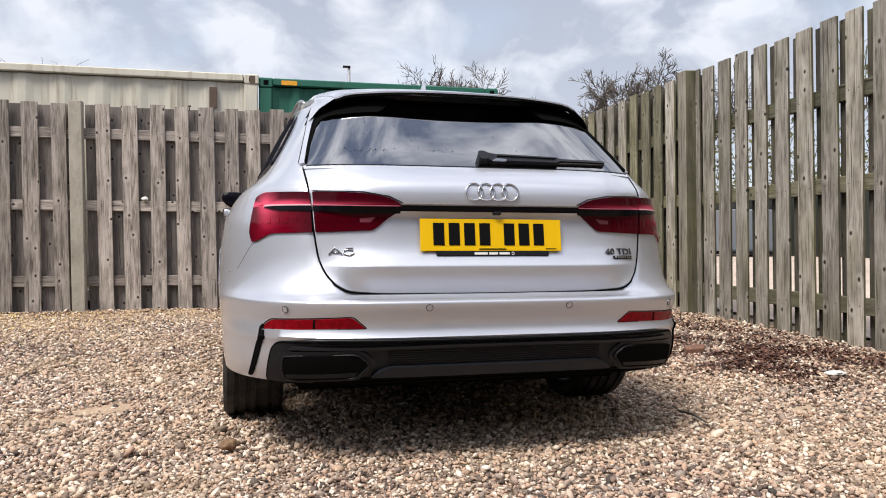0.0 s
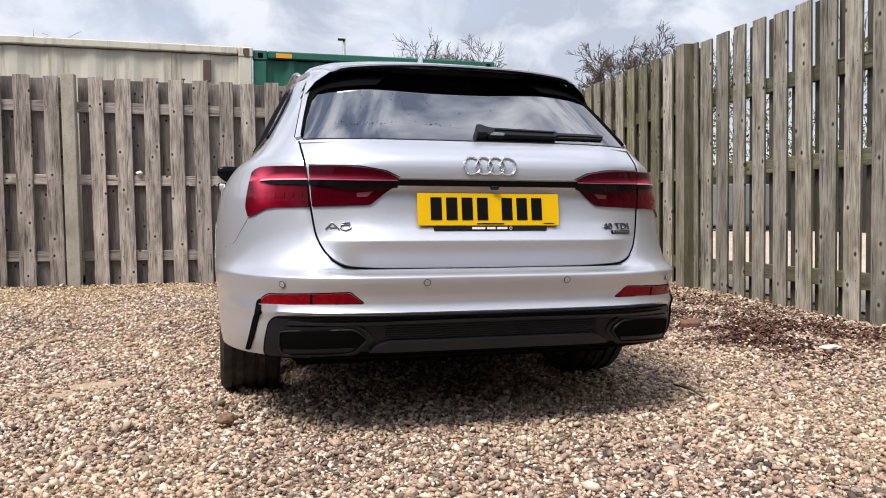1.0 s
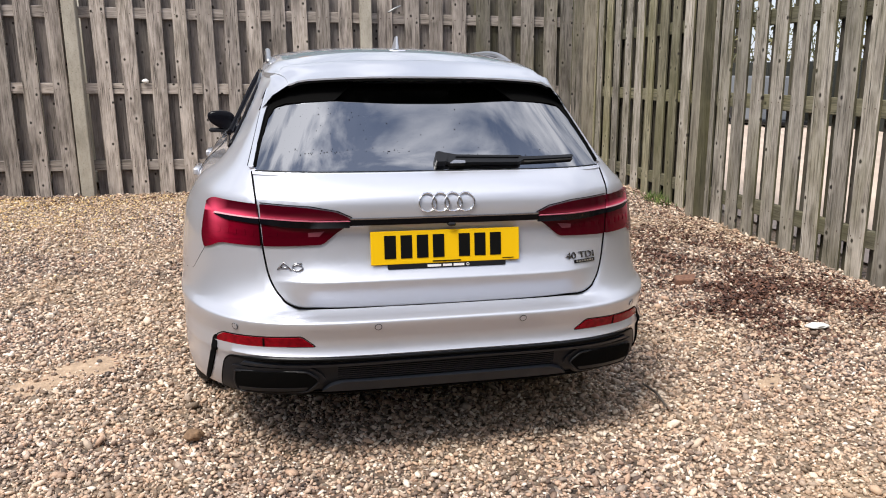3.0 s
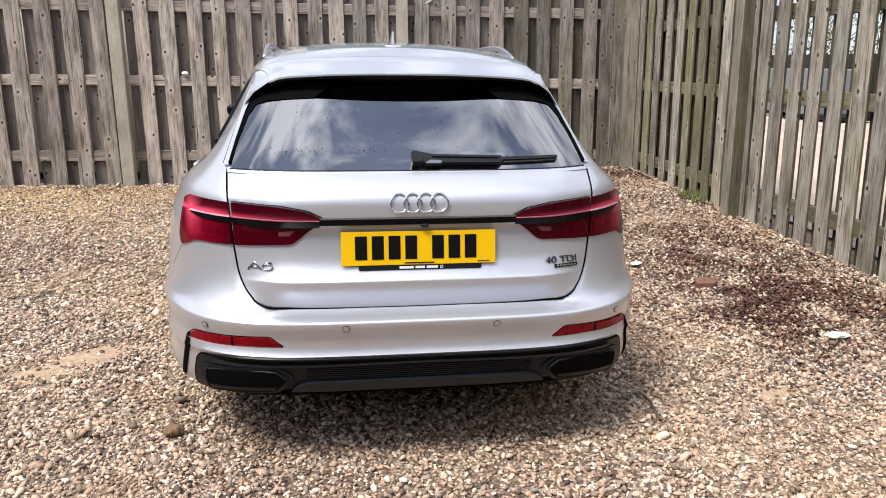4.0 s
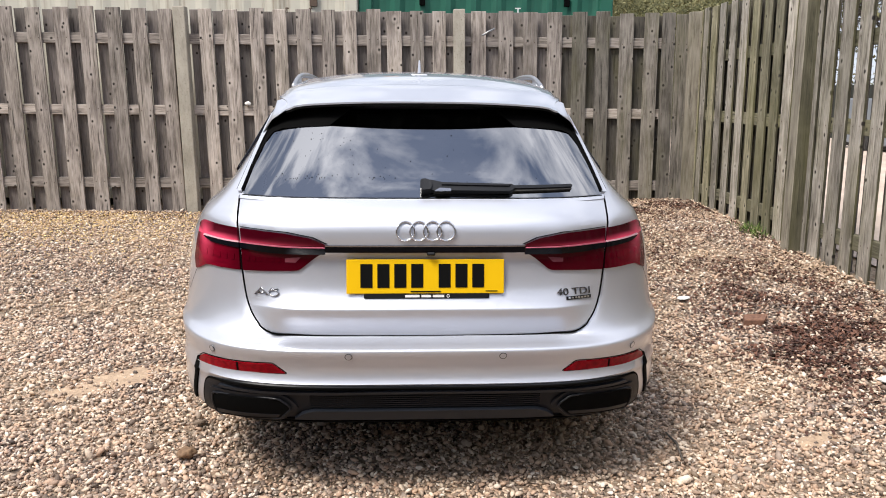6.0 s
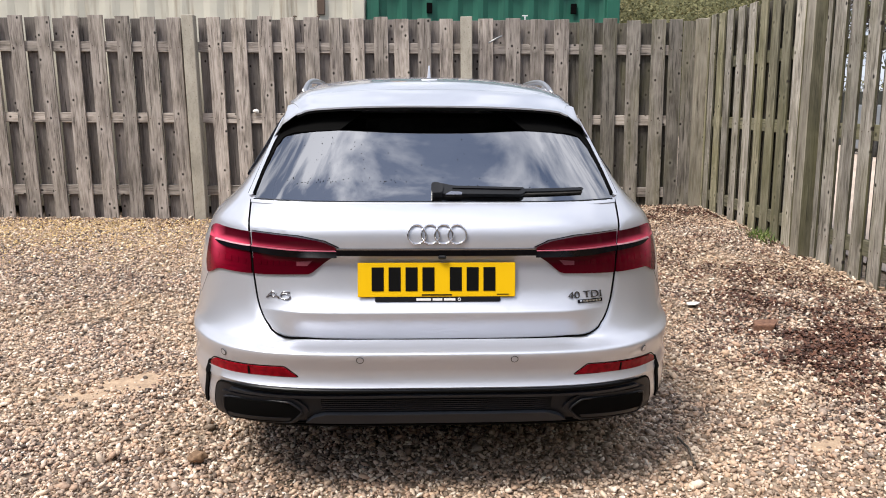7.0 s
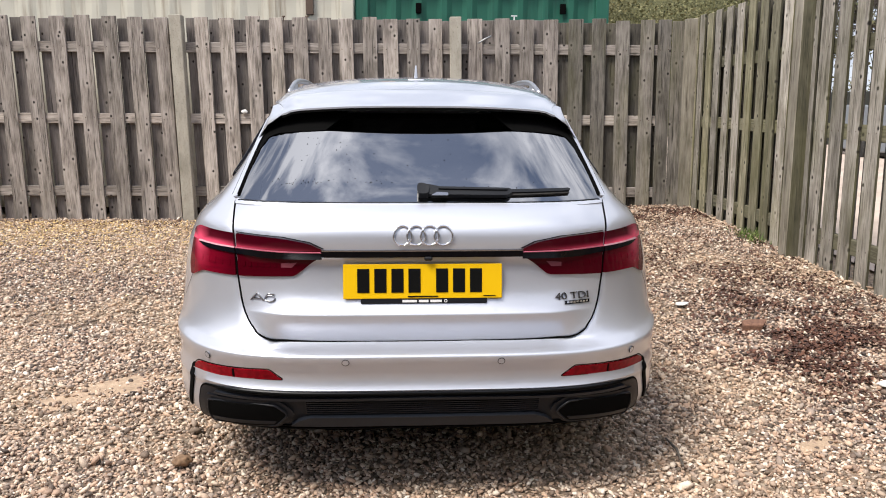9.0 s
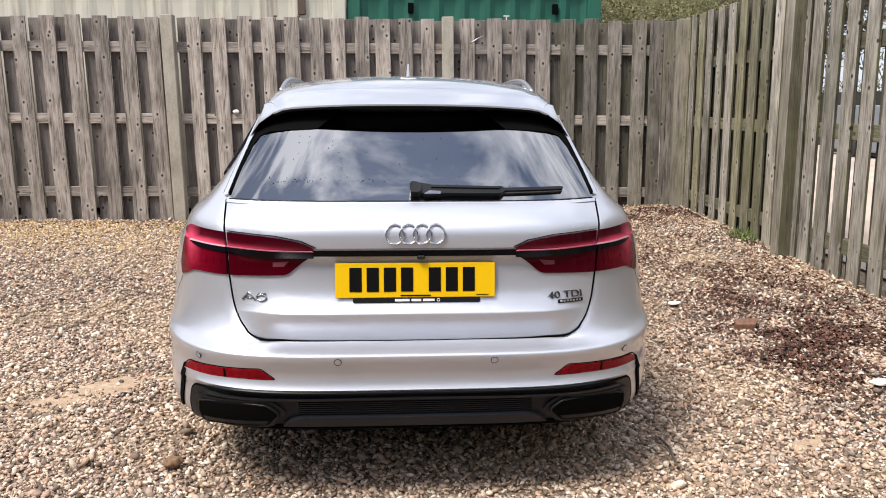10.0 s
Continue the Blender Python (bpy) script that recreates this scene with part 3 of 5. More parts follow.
LAMP_IN = rounded([(0.611, 0.790), (0.619, 0.930), (0.46, 0.925), (0.372, 0.910), (0.330, 0.890), (0.322, 0.876), (0.42, 0.797)], [0.004, 0.004, 0.05, 0.04, 0.012, 0.006, 0.014])


def clip(poly, z0, z1, x0=-9, x1=9):
    """The piece of a polygon between two heights and two widths."""
    for axis, lim, keep in ((1, z0, 1), (1, z1, -1), (0, x0, 1), (0, x1, -1)):
        out = []
        for p, q in zip(poly, poly[1:] + poly[:1]):
            a, b = (p[axis] - lim) * keep, (q[axis] - lim) * keep
            if a >= 0:
                out.append(p)
            if a * b < 0:
                t = a / (a - b)
                out.append((p[0] + (q[0] - p[0]) * t, p[1] + (q[1] - p[1]) * t))
        poly = out
    return poly


def tail_lamp(hand):
    flip = (lambda p: p) if hand > 0 else mirrored
    outer = panel("tail_lamp", flip(LAMP_OUT), shell, M_LAMP, 0.007, 0.016, 0.02, label="glossy red tail lamp wrapping round the corner")
    panel("upper_lens", flip(clip(LAMP_OUT, 0.8865, 0.926, 0.628, 0.80)), shell, M_LAMP, 0.0085, 0.002, 0.015, outer, "pale red upper lens")
    panel("dark_strip", flip(rounded([(0.621, 0.864), (0.735, 0.868), (0.772, 0.879), (0.735, 0.882), (0.621, 0.881)], [0.001, 0.03, 0.004, 0.02, 0.001])), shell, M_BLACK_GLOSS, 0.012, 0.006, 0.02, outer)
    panel("chrome_strip", flip([(0.621, 0.8812), (0.735, 0.8822), (0.772, 0.880), (0.764, 0.8875), (0.621, 0.8862)]), shell, M_LAMP_PALE, 0.0125, 0.006, 0.02, outer, "thin pale strip")
    for i in range(5):
        x = 0.640 + i * 0.028
        panel("lamp_cell", flip(rounded([(x, 0.822), (x + 0.014, 0.822), (x + 0.014, 0.842), (x, 0.842)], 0.004)), shell, M_LAMP, 0.0085, 0.002, 0.03, outer)
    inner = panel("tail_lamp", flip(LAMP_IN), gate, M_LAMP, 0.007, 0.014, 0.02, label="glossy red tail lamp on the tailgate")
    panel("upper_lens", flip(clip(LAMP_IN, 0.8865, 0.924, 0.345, 0.613)), gate, M_LAMP, 0.0085, 0.002, 0.015, inner, "red upper lens")
    panel("dark_strip", flip([(0.33, 0.866), (0.6155, 0.864), (0.6165, 0.881), (0.33, 0.882)]), gate, M_BLACK_GLOSS, 0.012, 0.006, 0.02, inner)
    panel("chrome_strip", flip([(0.33, 0.8822), (0.6165, 0.8812), (0.617, 0.8858), (0.45, 0.8848), (0.335, 0.8838)]), gate, M_LAMP_LINE, 0.0125, 0.006, 0.02, inner, "thin pink line")
    panel("clear_lens", flip([(0.430, 0.824), (0.465, 0.824), (0.465, 0.838), (0.412, 0.843)]), gate, M_LAMP_CLEAR, 0.0078, 0.002, 0.03, inner, "clear reversing lens")
    for i in range(6):
        x = 0.480 + i * 0.021
        panel("lamp_cell", flip(rounded([(x, 0.824), (x + 0.010, 0.824), (x + 0.010, 0.840), (x, 0.840)], 0.003)), gate, M_LAMP, 0.0085, 0.002, 0.03, inner)
    # dark brow over the lamp
    panel("lamp_brow", flip([(0.326, 0.892), (0.372, 0.913), (0.46, 0.928), (0.620, 0.933), (0.620, 0.935), (0.455, 0.930), (0.368, 0.9148), (0.322, 0.893)]), gate, M_BLACK_GLOSS, 0.004, 0.004, 0.04)


tail_lamp(1)
tail_lamp(-1)
panel("light_bar", [(-0.335, 0.869), (0.335, 0.869), (0.335, 0.885), (-0.335, 0.885)], gate, M_BLACK_GLOSS, 0.008, 0.012, 0.05, label="gloss black bar between the tail lamps")
panel("bar_trim", [(-0.33, 0.8855), (0.33, 0.8855), (0.33, 0.889), (-0.33, 0.889)], gate, M_CHROME_BADGE, 0.007, 0.01, 0.05)
part("reversing_camera", box_bm(0.004, 0.031, -0.031, -0.005, 0.853, 0.866, 0.004), CAR, "small black reversing camera", M_BLACK_MATT)

# number plate, characters as bars
plate = part("number_plate", box_bm(-0.262, 0.262, -0.004, 0.0, -0.057, 0.057, 0.0015), CAR, "yellow number plate with black bars", M_PLATE)
plate.location, plate.rotation_euler = (0, -0.017, 0.7825), (radians(-8), 0, 0)
for x in (-0.196, -0.140, -0.084, -0.028, 0.063, 0.119, 0.175):
    part("bar", box_bm(x - 0.02, x + 0.02, -0.0062, -0.0045, -0.037, 0.042, 0.0008), plate, "", M_PLATE_TEXT)
part("bar", box_bm(-0.05, 0.05, -0.0056, -0.0042, -0.052, -0.048), plate, "", M_PLATE_TEXT)
part("bar", box_bm(0.20, 0.24, -0.0056, -0.0042, -0.050, -0.0475), plate, "", M_PLATE_TEXT)
holder = part("plate_holder", box_bm(-0.205, 0.213, -0.003, 0.012, -0.074, -0.04, 0.003), CAR, "black plate holder with white bars", M_BLACK_MATT)
holder.location, holder.rotation_euler = plate.location, plate.rotation_euler
for x0, x1 in ((-0.068, -0.02), (-0.014, 0.018), (0.024, 0.062)):
    part("bar", box_bm(x0, x1, -0.0042, -0.0028, -0.0695, -0.0615), holder, "", M_WHITE_PRINT)
v, f = tube([(0.075 + 0.0045 * math.cos(a), -0.0035, -0.0655 + 0.0045 * math.sin(a)) for a in np.linspace(0, 2 * math.pi, 14)[:-1]], 0.0012, 5, True)
part("ring_mark", mesh_of("ring_mark", v, f, M_WHITE_PRINT), holder)

# badge of four rings
badge = empty("ring_badge", pose(0, 0, 0))
badge.parent = CAR
tagged(badge, "four linked chrome rings")
for i in range(4):
    cx = -0.0665 + 0.0443 * i
    bm = bmesh.new()
    rings = []
    for j in range(40):
        w = 2 * math.pi * j / 40
        row = []
        for rr, o in ((0.0325, 0.002), (0.0325, 0.0065), (0.0308, 0.0085), (0.0285, 0.0085), (0.0268, 0.0065), (0.0268, 0.002)):
            row.append(bm.verts.new(gate(cx + rr * math.cos(w), 0.934 + rr * 0.98 * math.sin(w), o)))
        rings.append(row)
    for j in range(40):
        for q in range(6):
            bm.faces.new((rings[j][q], rings[(j + 1) % 40][q], rings[(j + 1) % 40][(q + 1) % 6], rings[j][(q + 1) % 6]))
    part("ring", bm, badge, "", M_CHROME, True)


def stroke(name, pts, r, parent, closed=False, mat=None):
    v, f = tube([gate(a, b, 0.004) for a, b in pts], r, 6, closed)
    return part(name, mesh_of(name, v, f, mat or M_CHROME_BADGE, True), parent)


# model badge as plain strokes, engine badge in letters
mark = empty("model_badge", pose(0, 0, 0))
mark.parent = CAR
tagged(mark, "small chrome badge")
stroke("stroke", [(-0.570, 0.713), (-0.549, 0.738), (-0.526, 0.713)], 0.0028, mark)
stroke("stroke", [(-0.558, 0.720), (-0.534, 0.720)], 0.0024, mark)
stroke("stroke", [(-0.505 + 0.0165 * math.cos(a), 0.721 + 0.0095 * math.sin(a)) for a in np.linspace(0, 2 * math.pi, 20)[:-1]], 0.0026, mark, True)
stroke("stroke", [(-0.521, 0.724), (-0.513, 0.735), (-0.490, 0.735)], 0.0024, mark)


def letters(name, text, size, place, mat, parent, squeeze=1.0):
    cu = bpy.data.curves.new(name, "FONT")
    cu.body, cu.size, cu.extrude, cu.align_x, cu.align_y = text, size, 0.0022, "CENTER", "CENTER"
    tmp = bpy.data.objects.new(name, cu)
    me = bpy.data.meshes.new_from_object(tmp)
    bpy.data.objects.remove(tmp)
    me.materials.clear()
    me.materials.append(mat)
    ob = new(name, me)
    ob.parent = parent
    ob.matrix_local = place @ Matrix.Diagonal((squeeze, 1, 1, 1))
    return ob


def on_gate(x, z, off):
    p = gate(x, z, off)
    n = (gate(x, z, 0.01) - gate(x, z, 0.0)).normalized()
    right = (gate(x + 0.01, z) - gate(x - 0.01, z)).normalized()
    up = n.cross(right)
    return Matrix(((right.x, up.x, n.x, p.x), (right.y, up.y, n.y, p.y), (right.z, up.z, n.z, p.z), (0, 0, 0, 1)))


tagged(letters("engine_badge", "40 TDI", 0.033, on_gate(0.505, 0.722, 0.003), M_CHROME_DARK, CAR, 1.35), "small chrome engine badge")
sub = part("sub_badge", patch([(0.478, 0.696), (0.568, 0.696), (0.568, 0.707), (0.478, 0.707)], gate, 0.004, 0.005), CAR, "dark badge strip", M_BLACK_GLOSS)
for i in range(7):
    x = 0.484 + 0.0115 * i
    part("bar", patch([(x, 0.6985), (x + 0.008, 0.6985), (x + 0.008, 0.7045), (x, 0.7045)], gate, 0.0055, 0.002), sub, "", M_CHROME)

# bumper: gap to the quarter panel, crease line, sensors, reflectors, slots, lower insert
for hand in (1, -1):
    flip = (lambda p: p) if hand > 0 else mirrored
    seam("bumper_gap", [(hand * 0.818, 0.755), (hand * 0.848, 0.70), (hand * 0.868, 0.662), (hand * 0.90, 0.645)], lambda a, b, o: shell(a, b, o - 0.0010), 0.0018)
    ref = panel("rear_reflector", flip(rounded([(0.462, 0.472), (0.60, 0.469), (0.785, 0.457), (0.778, 0.479), (0.760, 0.494), (0.505, 0.506)], [0.003, 0.05, 0.006, 0.01, 0.015, 0.012])),
                shell, M_REFLECTOR, 0.004, 0.012, 0.015, label="red reflector strip in the bumper")
    panel("divider", flip([(0.622, 0.468), (0.628, 0.468), (0.628, 0.500), (0.622, 0.500)]), shell, M_SEAM, 0.0052, 0.002, 0.03, ref)
    seam("reflector_gap", flip(rounded([(0.456, 0.470), (0.60, 0.466), (0.789, 0.454), (0.782, 0.481), (0.762, 0.497), (0.503, 0.509)], 0.008)), shell, 0.002, 0.0, True)
    panel("side_slot", flip(rounded([(0.778, 0.462), (0.786, 0.480), (0.795, 0.466), (0.814, 0.375), (0.832, 0.292), (0.819, 0.290), (0.802, 0.360)], 0.005)), shell, M_SEAM, 0.0045, 0.014, 0.010,
          label="black vertical slot in the bumper")
    for x, z in ((0.252, 0.539), (0.717, 0.532)):
        p = shell(hand * x, z, 0.0)
        n = (shell(hand * x, z, 0.01) - p).normalized()
        rot = n.to_track_quat("Z", "Y").to_matrix().to_4x4()
        bm = bmesh.new()
        bmesh.ops.create_cone(bm, cap_ends=True, segments=24, radius1=0.0105, radius2=0.0098, depth=0.006)
        s = part("parking_sensor", bm, CAR, "round parking sensor in the bumper", M_PAINT)
        s.matrix_local = Matrix.Translation(p) @ rot
        v, f = tube([(0.0115 * math.cos(a), 0.0115 * math.sin(a), 0.002) for a in np.linspace(0, 2 * math.pi, 25)[:-1]], 0.0011, 5, True)
        part("sensor_ring", mesh_of("sensor_ring", v, f, M_BLACK_MATT, True), s)

DIFF_HALF = [(0.772, 0.282), (0.768, 0.35), (0.756, 0.402), (0.735, 0.423), (0.60, 0.431)]
DIFF = rounded(DIFF_HALF + [(0, 0.428)] + [(-a, b) for a, b in DIFF_HALF[::-1]], [0.02, 0.03, 0.03, 0.03, 0.05, 0.1, 0.05, 0.03, 0.03, 0.03, 0.02])
insert = panel("bumper_insert", DIFF, shell, M_BLACK_MATT, 0.006, 0.02, 0.035, label="matt black lower bumper insert", cuts=(0.412, 0.418, 0.422, 0.426, 0.43))
seam("insert_gap", DIFF, shell, 0.004, 0.003, True)
panel("grey_bar", rounded([(-0.44, 0.312), (0.44, 0.312), (0.41, 0.333), (0.37, 0.345), (-0.37, 0.345), (-0.41, 0.333)], 0.008), shell, M_GREY_BAR, 0.022, 0.02, 0.04, insert, "dark grey lower bar")
panel("upper_ledge", rounded([(-0.70, 0.400), (0, 0.409), (0.70, 0.400), (0.69, 0.412), (0, 0.421), (-0.69, 0.412)], 0.004), shell, M_GREY_BAR, 0.016, 0.012, 0.04, insert)
for i in range(6):
    z = 0.352 + i * 0.008
    panel("mesh_slat", [(-0.385, z), (0.385, z), (0.385, z + 0.003), (-0.385, z + 0.003)], shell, M_GREY_PLASTIC, 0.010, 0.006, 0.06, insert)
for i in range(2):
    z = 0.287 + i * 0.011
    panel("lower_ledge", [(-0.62, z), (0.62, z), (0.62, z + 0.005), (-0.62, z + 0.005)], shell, M_SEAM, 0.010, 0.006, 0.06, insert)
for hand in (1, -1):
    flip = (lambda p: p) if hand > 0 else mirrored
    outer = rounded([(0.478, 0.300), (0.724, 0.292), (0.738, 0.33), (0.733, 0.390), (0.472, 0.402), (0.432, 0.368), (0.424, 0.350)], [0.02, 0.02, 0.02, 0.015, 0.02, 0.01, 0.01])
    inner_p = rounded([(0.486, 0.312), (0.706, 0.301), (0.717, 0.335), (0.713, 0.377), (0.486, 0.389), (0.452, 0.362), (0.446, 0.350)], [0.015, 0.015, 0.015, 0.01, 0.015, 0.008, 0.008])
    ex = panel("exhaust_trim", flip(outer), shell, M_GREY_PLASTIC, 0.014, 0.014, 0.02, label="black exhaust trim surround")
    panel("exhaust_blank", flip(inner_p), shell, M_SEAM, 0.021, 0.004, 0.02, ex, "black blanked opening")
    v, f = tube([shell(a, b, 0.021) for a, b in flip(inner_p)], 0.0035, 6, True)
    part("trim_edge", mesh_of("trim_edge", v, f, M_GREY_PLASTIC, True), ex)
    panel("trim_fin", flip(rounded([(0.492, 0.318), (0.700, 0.308), (0.706, 0.320), (0.482, 0.330)], 0.004)), shell, M_GREY_PLASTIC, 0.0225, 0.003, 0.03, ex)

# ---- the car: rear window, roof, spoiler ----
panel("rear_window", REAR_GLASS, shell, M_GLASS, 0.006, 0.0, 0.03, label="tinted rear window reflecting the clouds")
for hand in (1, -1):
    flip = (lambda p: p) if hand > 0 else mirrored
    panel("window_blade", flip(rounded([(0.632, 1.035), (0.652, 1.032), (0.598, 1.225), (0.574, 1.295), (0.560, 1.300), (0.560, 1.268), (0.587, 1.203)], 0.006)), shell, M_PAINT, 0.0105, 0.016, 0.03,
          label="silver blade beside the rear window")
    seam("blade_gap", flip([(0.652, 1.040), (0.599, 1.225), (0.577, 1.292)]), shell, 0.004, 0.006)
    seam("blade_wall", flip([(0.630, 1.040), (0.612, 1.112), (0.585, 1.203), (0.558, 1.268)]), shell, 0.0045, 0.009)
    # thin rim; its wide upper corner is shaped to extend the spoiler's dark reflection
    panel("window_rim", flip(rounded([(0.634, 1.037), (0.627, 1.037), (0.604, 1.120), (0.578, 1.190), (0.552, 1.228), (0.515, 1.243), (0.44, 1.250), (0.34, 1.256), (0.26, 1.322), (0.545, 1.326), (0.562, 1.275), (0.586, 1.205), (0.612, 1.120)], 0.008)),
          shell, M_SEAM, 0.0085, 0.006, 0.025, label="black rim of the rear window, widened at the top for the spoiler's dark reflection")
seam("window_edge", [(-0.63, 1.027), (0.63, 1.027)], lambda a, b, o: shell(a, b, o), 0.005, 0.0)
panel("window_sill", [(-0.64, 1.016), (0.64, 1.016), (0.64, 1.029), (-0.64, 1.029)], lambda a, b, o: shell(a, b, o + 0.004), M_PAINT, 0.0, 0.01, 0.03)



def roof_half(y):
    return 0.504 + 0.086 * ss(0.36, 0.85, y) - 0.04 * ss(1.9, 2.6, y)


def roof_at(u, y, off=0.0):
    h = roof_half(y)
    z = ROOF_Z(y) - (0.020 + 0.034 * ss(0.36, 1.0, y)) * abs(u) ** 2.6
    tuck = (0.012 + 0.018 * ss(0.4, 0.8, y)) * ss(0.9, 1.0, abs(u))
    bow = 0.065 * abs(u) ** 2.8 * (1 - ss(0.36, 0.62, y))     # the lip runs forward at its ends
    return Vector((h * u, y + bow, z - tuck + off))


def roof_sheet(name, y0, y1, ny, thick, mat, label):
    bm = bmesh.new()
    us = [-1, -0.97, -0.93, -0.86] + [-0.8 + 0.1 * i for i in range(17)] + [0.86, 0.93, 0.97, 1]
    ys = [y0 + (y1 - y0) * i / ny for i in range(ny + 1)]
    rows = [[[bm.verts.new(roof_at(u, y, -o)) for u in us] for y in ys] for o in (0, thick)]
    for q in (0, 1):
        for i in range(ny):
            for j in range(len(us) - 1):
                bm.faces.new((rows[q][i][j], rows[q][i][j + 1], rows[q][i + 1][j + 1], rows[q][i + 1][j]))
    m = len(us) - 1
    for i in range(ny):
        for j in (0, m):
            bm.faces.new((rows[0][i][j], rows[0][i + 1][j], rows[1][i + 1][j], rows[1][i][j]))
    for j in range(m):
        for i in (0, ny):
            bm.faces.new((rows[0][i][j], rows[0][i][j + 1], rows[1][i][j + 1], rows[1][i][j]))
    ob = part(name, bm, CAR, label, mat, True)
    ob.data.set_sharp_from_angle(angle=radians(45))
    return ob


roof_sheet("roof", 0.625, 2.72, 26, 0.02, M_PAINT_WET, "silver roof with rain drops")
roof_sheet("roof_spoiler", 0.330, 0.621, 8, 0.006, M_PAINT, "silver roof spoiler over the rear window")
under = roof_sheet("spoiler_underside", 0.3302, 0.62, 6, 0.008, M_SEAM, "black underside of the spoiler")
under.location.z = -0.0065
under.scale.x = 0.996
for hand in (1, -1):            # the spoiler's ends come down to the blades beside the window
    for nm, mat, gap, lab in (("spoiler_cheek", M_PAINT, 0.0, "silver end of the roof spoiler"), ("cheek_lining", M_SEAM, 0.006, "black inner face of the spoiler end")):
        bm = bmesh.new()
        rows = []
        for k in range(9):
            w = k / 8
            a = roof_at(hand, 0.331 + 0.27 * w, -0.003)
            b = Vector(shell(hand * (0.594 - 0.034 * w), 1.222 + 0.098 * w, 0.011))
            mid = (a + b) / 2 + Vector((hand * 0.008, 0, 0.006))
            rows.append([bm.verts.new(p - Vector((hand * gap, 0, 0.3 * gap))) for p in (a, a.lerp(mid, 0.55), mid, mid.lerp(b, 0.5), b)])
        for r0, r1 in zip(rows, rows[1:]):
            for q in range(4):
                bm.faces.new((r0[q], r0[q + 1], r1[q + 1], r1[q]))
        bmesh.ops.recalc_face_normals(bm, faces=bm.faces[:])
        part(nm, bm, CAR, lab, mat, True)
for hand in (1, -1):
    pts, rad = [], []
    for i in range(25):
        t = i / 24
        y = 1.06 + 1.55 * t
        lift = 0.040 * min(1, math.sin(math.pi * min(t / 0.22, 1) / 2)) * (1 if t < 0.85 else math.cos(math.pi / 2 * (t - 0.85) / 0.15))
        p = roof_at(hand * 0.955, y, lift + 0.002)
        pts.append(p)
        rad.append(0.010 + 0.004 * math.sin(math.pi * t))
    v, f = tube(pts, rad, 8)
    rail = part("roof_rail", mesh_of("roof_rail", v, f, M_RAIL, True), CAR, "bright metal roof rail")
    for y in (1.24, 1.85, 2.4):
        p = roof_at(hand * 0.955, y)
        part("rail_foot", box_bm(p.x - 0.011, p.x + 0.011, y - 0.05, y + 0.05, p.z - 0.02, p.z + 0.034, 0.006), rail, "", M_RAIL)
fin = part("antenna_fin", box_bm(-0.036, 0.036, 0.97, 1.16, 1.450, 1.463, 0.006, 2), CAR, "silver shark-fin aerial on the roof", M_PAINT, True)
bm = box_bm(-0.008, 0.008, 0.985, 1.12, 1.466, 1.522, 0.004)
for q in bm.verts:
    up = (q.co.z - 1.466) / 0.056
    q.co.x *= 1 - 0.6 * up
    q.co.y += (1.0 - q.co.y) * 0.75 * up
part("fin_blade", bm, fin, "", M_PAINT)

# rain drops left on the rear window, most of them in a line low on it
rs = np.random.RandomState(12)
bm = bmesh.new()
for i in range(72):
    if i < 34:
        x, z = rs.uniform(-0.52, -0.12), 1.088 + rs.normal() * 0.006
    elif i < 50:
        x, z = -0.30 + rs.normal() * 0.09, 1.20 + rs.normal() * 0.035
    else:
        x, z = rs.uniform(-0.5, 0.5), rs.uniform(1.05, 1.26)
    s = 0.0012 + 0.0012 * rs.uniform() ** 2
    c = shell(x, z, 0.0066)
    q = (shell(x, z, 0.02) - shell(x, z, 0.0)).normalized().to_track_quat("Z", "Y").to_matrix().to_4x4()
    bmesh.ops.create_icosphere(bm, subdivisions=1, radius=1, matrix=Matrix.Translation(c) @ q @ Matrix.Diagonal((s, s * rs.uniform(1, 1.6), s * 0.45, 1)))
tagged(part("rain_drops", bm, CAR, "", M_BLACK_GLOSS, True), "dark rain drops on the window", kind="stuff")

# rear wiper
wiper = part("rear_wiper", patch(rounded([(-0.010, 1.050), (0.29, 1.047), (0.306, 1.056), (0.300, 1.068), (0.06, 1.073), (0.022, 1.080), (-0.006, 1.081), (-0.014, 1.070)], 0.008),
             lambda a, b, o: shell(a, b - 0.008, o), 0.026, 0.018, 0.03), CAR, "black rear wiper resting on the window", M_BLACK_MATT)
part("wiper_ridge", patch(rounded([(0.055, 1.064), (0.285, 1.060), (0.292, 1.064), (0.06, 1.070)], 0.002), lambda a, b, o: shell(a, b - 0.008, o), 0.031, 0.006, 0.03), wiper, "", M_BLACK_MATT)
part("wiper_blade", patch(rounded([(0.285, 1.058), (0.508, 1.060), (0.512, 1.064), (0.505, 1.068), (0.285, 1.067)], 0.003), lambda a, b, o: shell(a, b - 0.008, o), 0.020, 0.014, 0.04), wiper, "", M_BLACK_MATT)
part("blade_rubber", patch([(0.03, 1.040), (0.508, 1.048), (0.508, 1.052), (0.03, 1.045)], shell, 0.0145, 0.008, 0.04), wiper, "", M_RUBBER)
part("wiper_pivot", patch(rounded([(-0.016, 1.040), (0.022, 1.040), (0.024, 1.064), (0.004, 1.072), (-0.016, 1.070)], 0.010), shell, 0.034, 0.034, 0.02), wiper, "", M_BLACK_MATT)
part("wiper_clip", patch(rounded([(0.030, 1.046), (0.088, 1.046), (0.088, 1.054), (0.050, 1.056)], 0.003), lambda a, b, o: shell(a, b - 0.008, o), 0.0275, 0.004, 0.04), wiper, "pale grey clip", M_CHROME_BADGE)

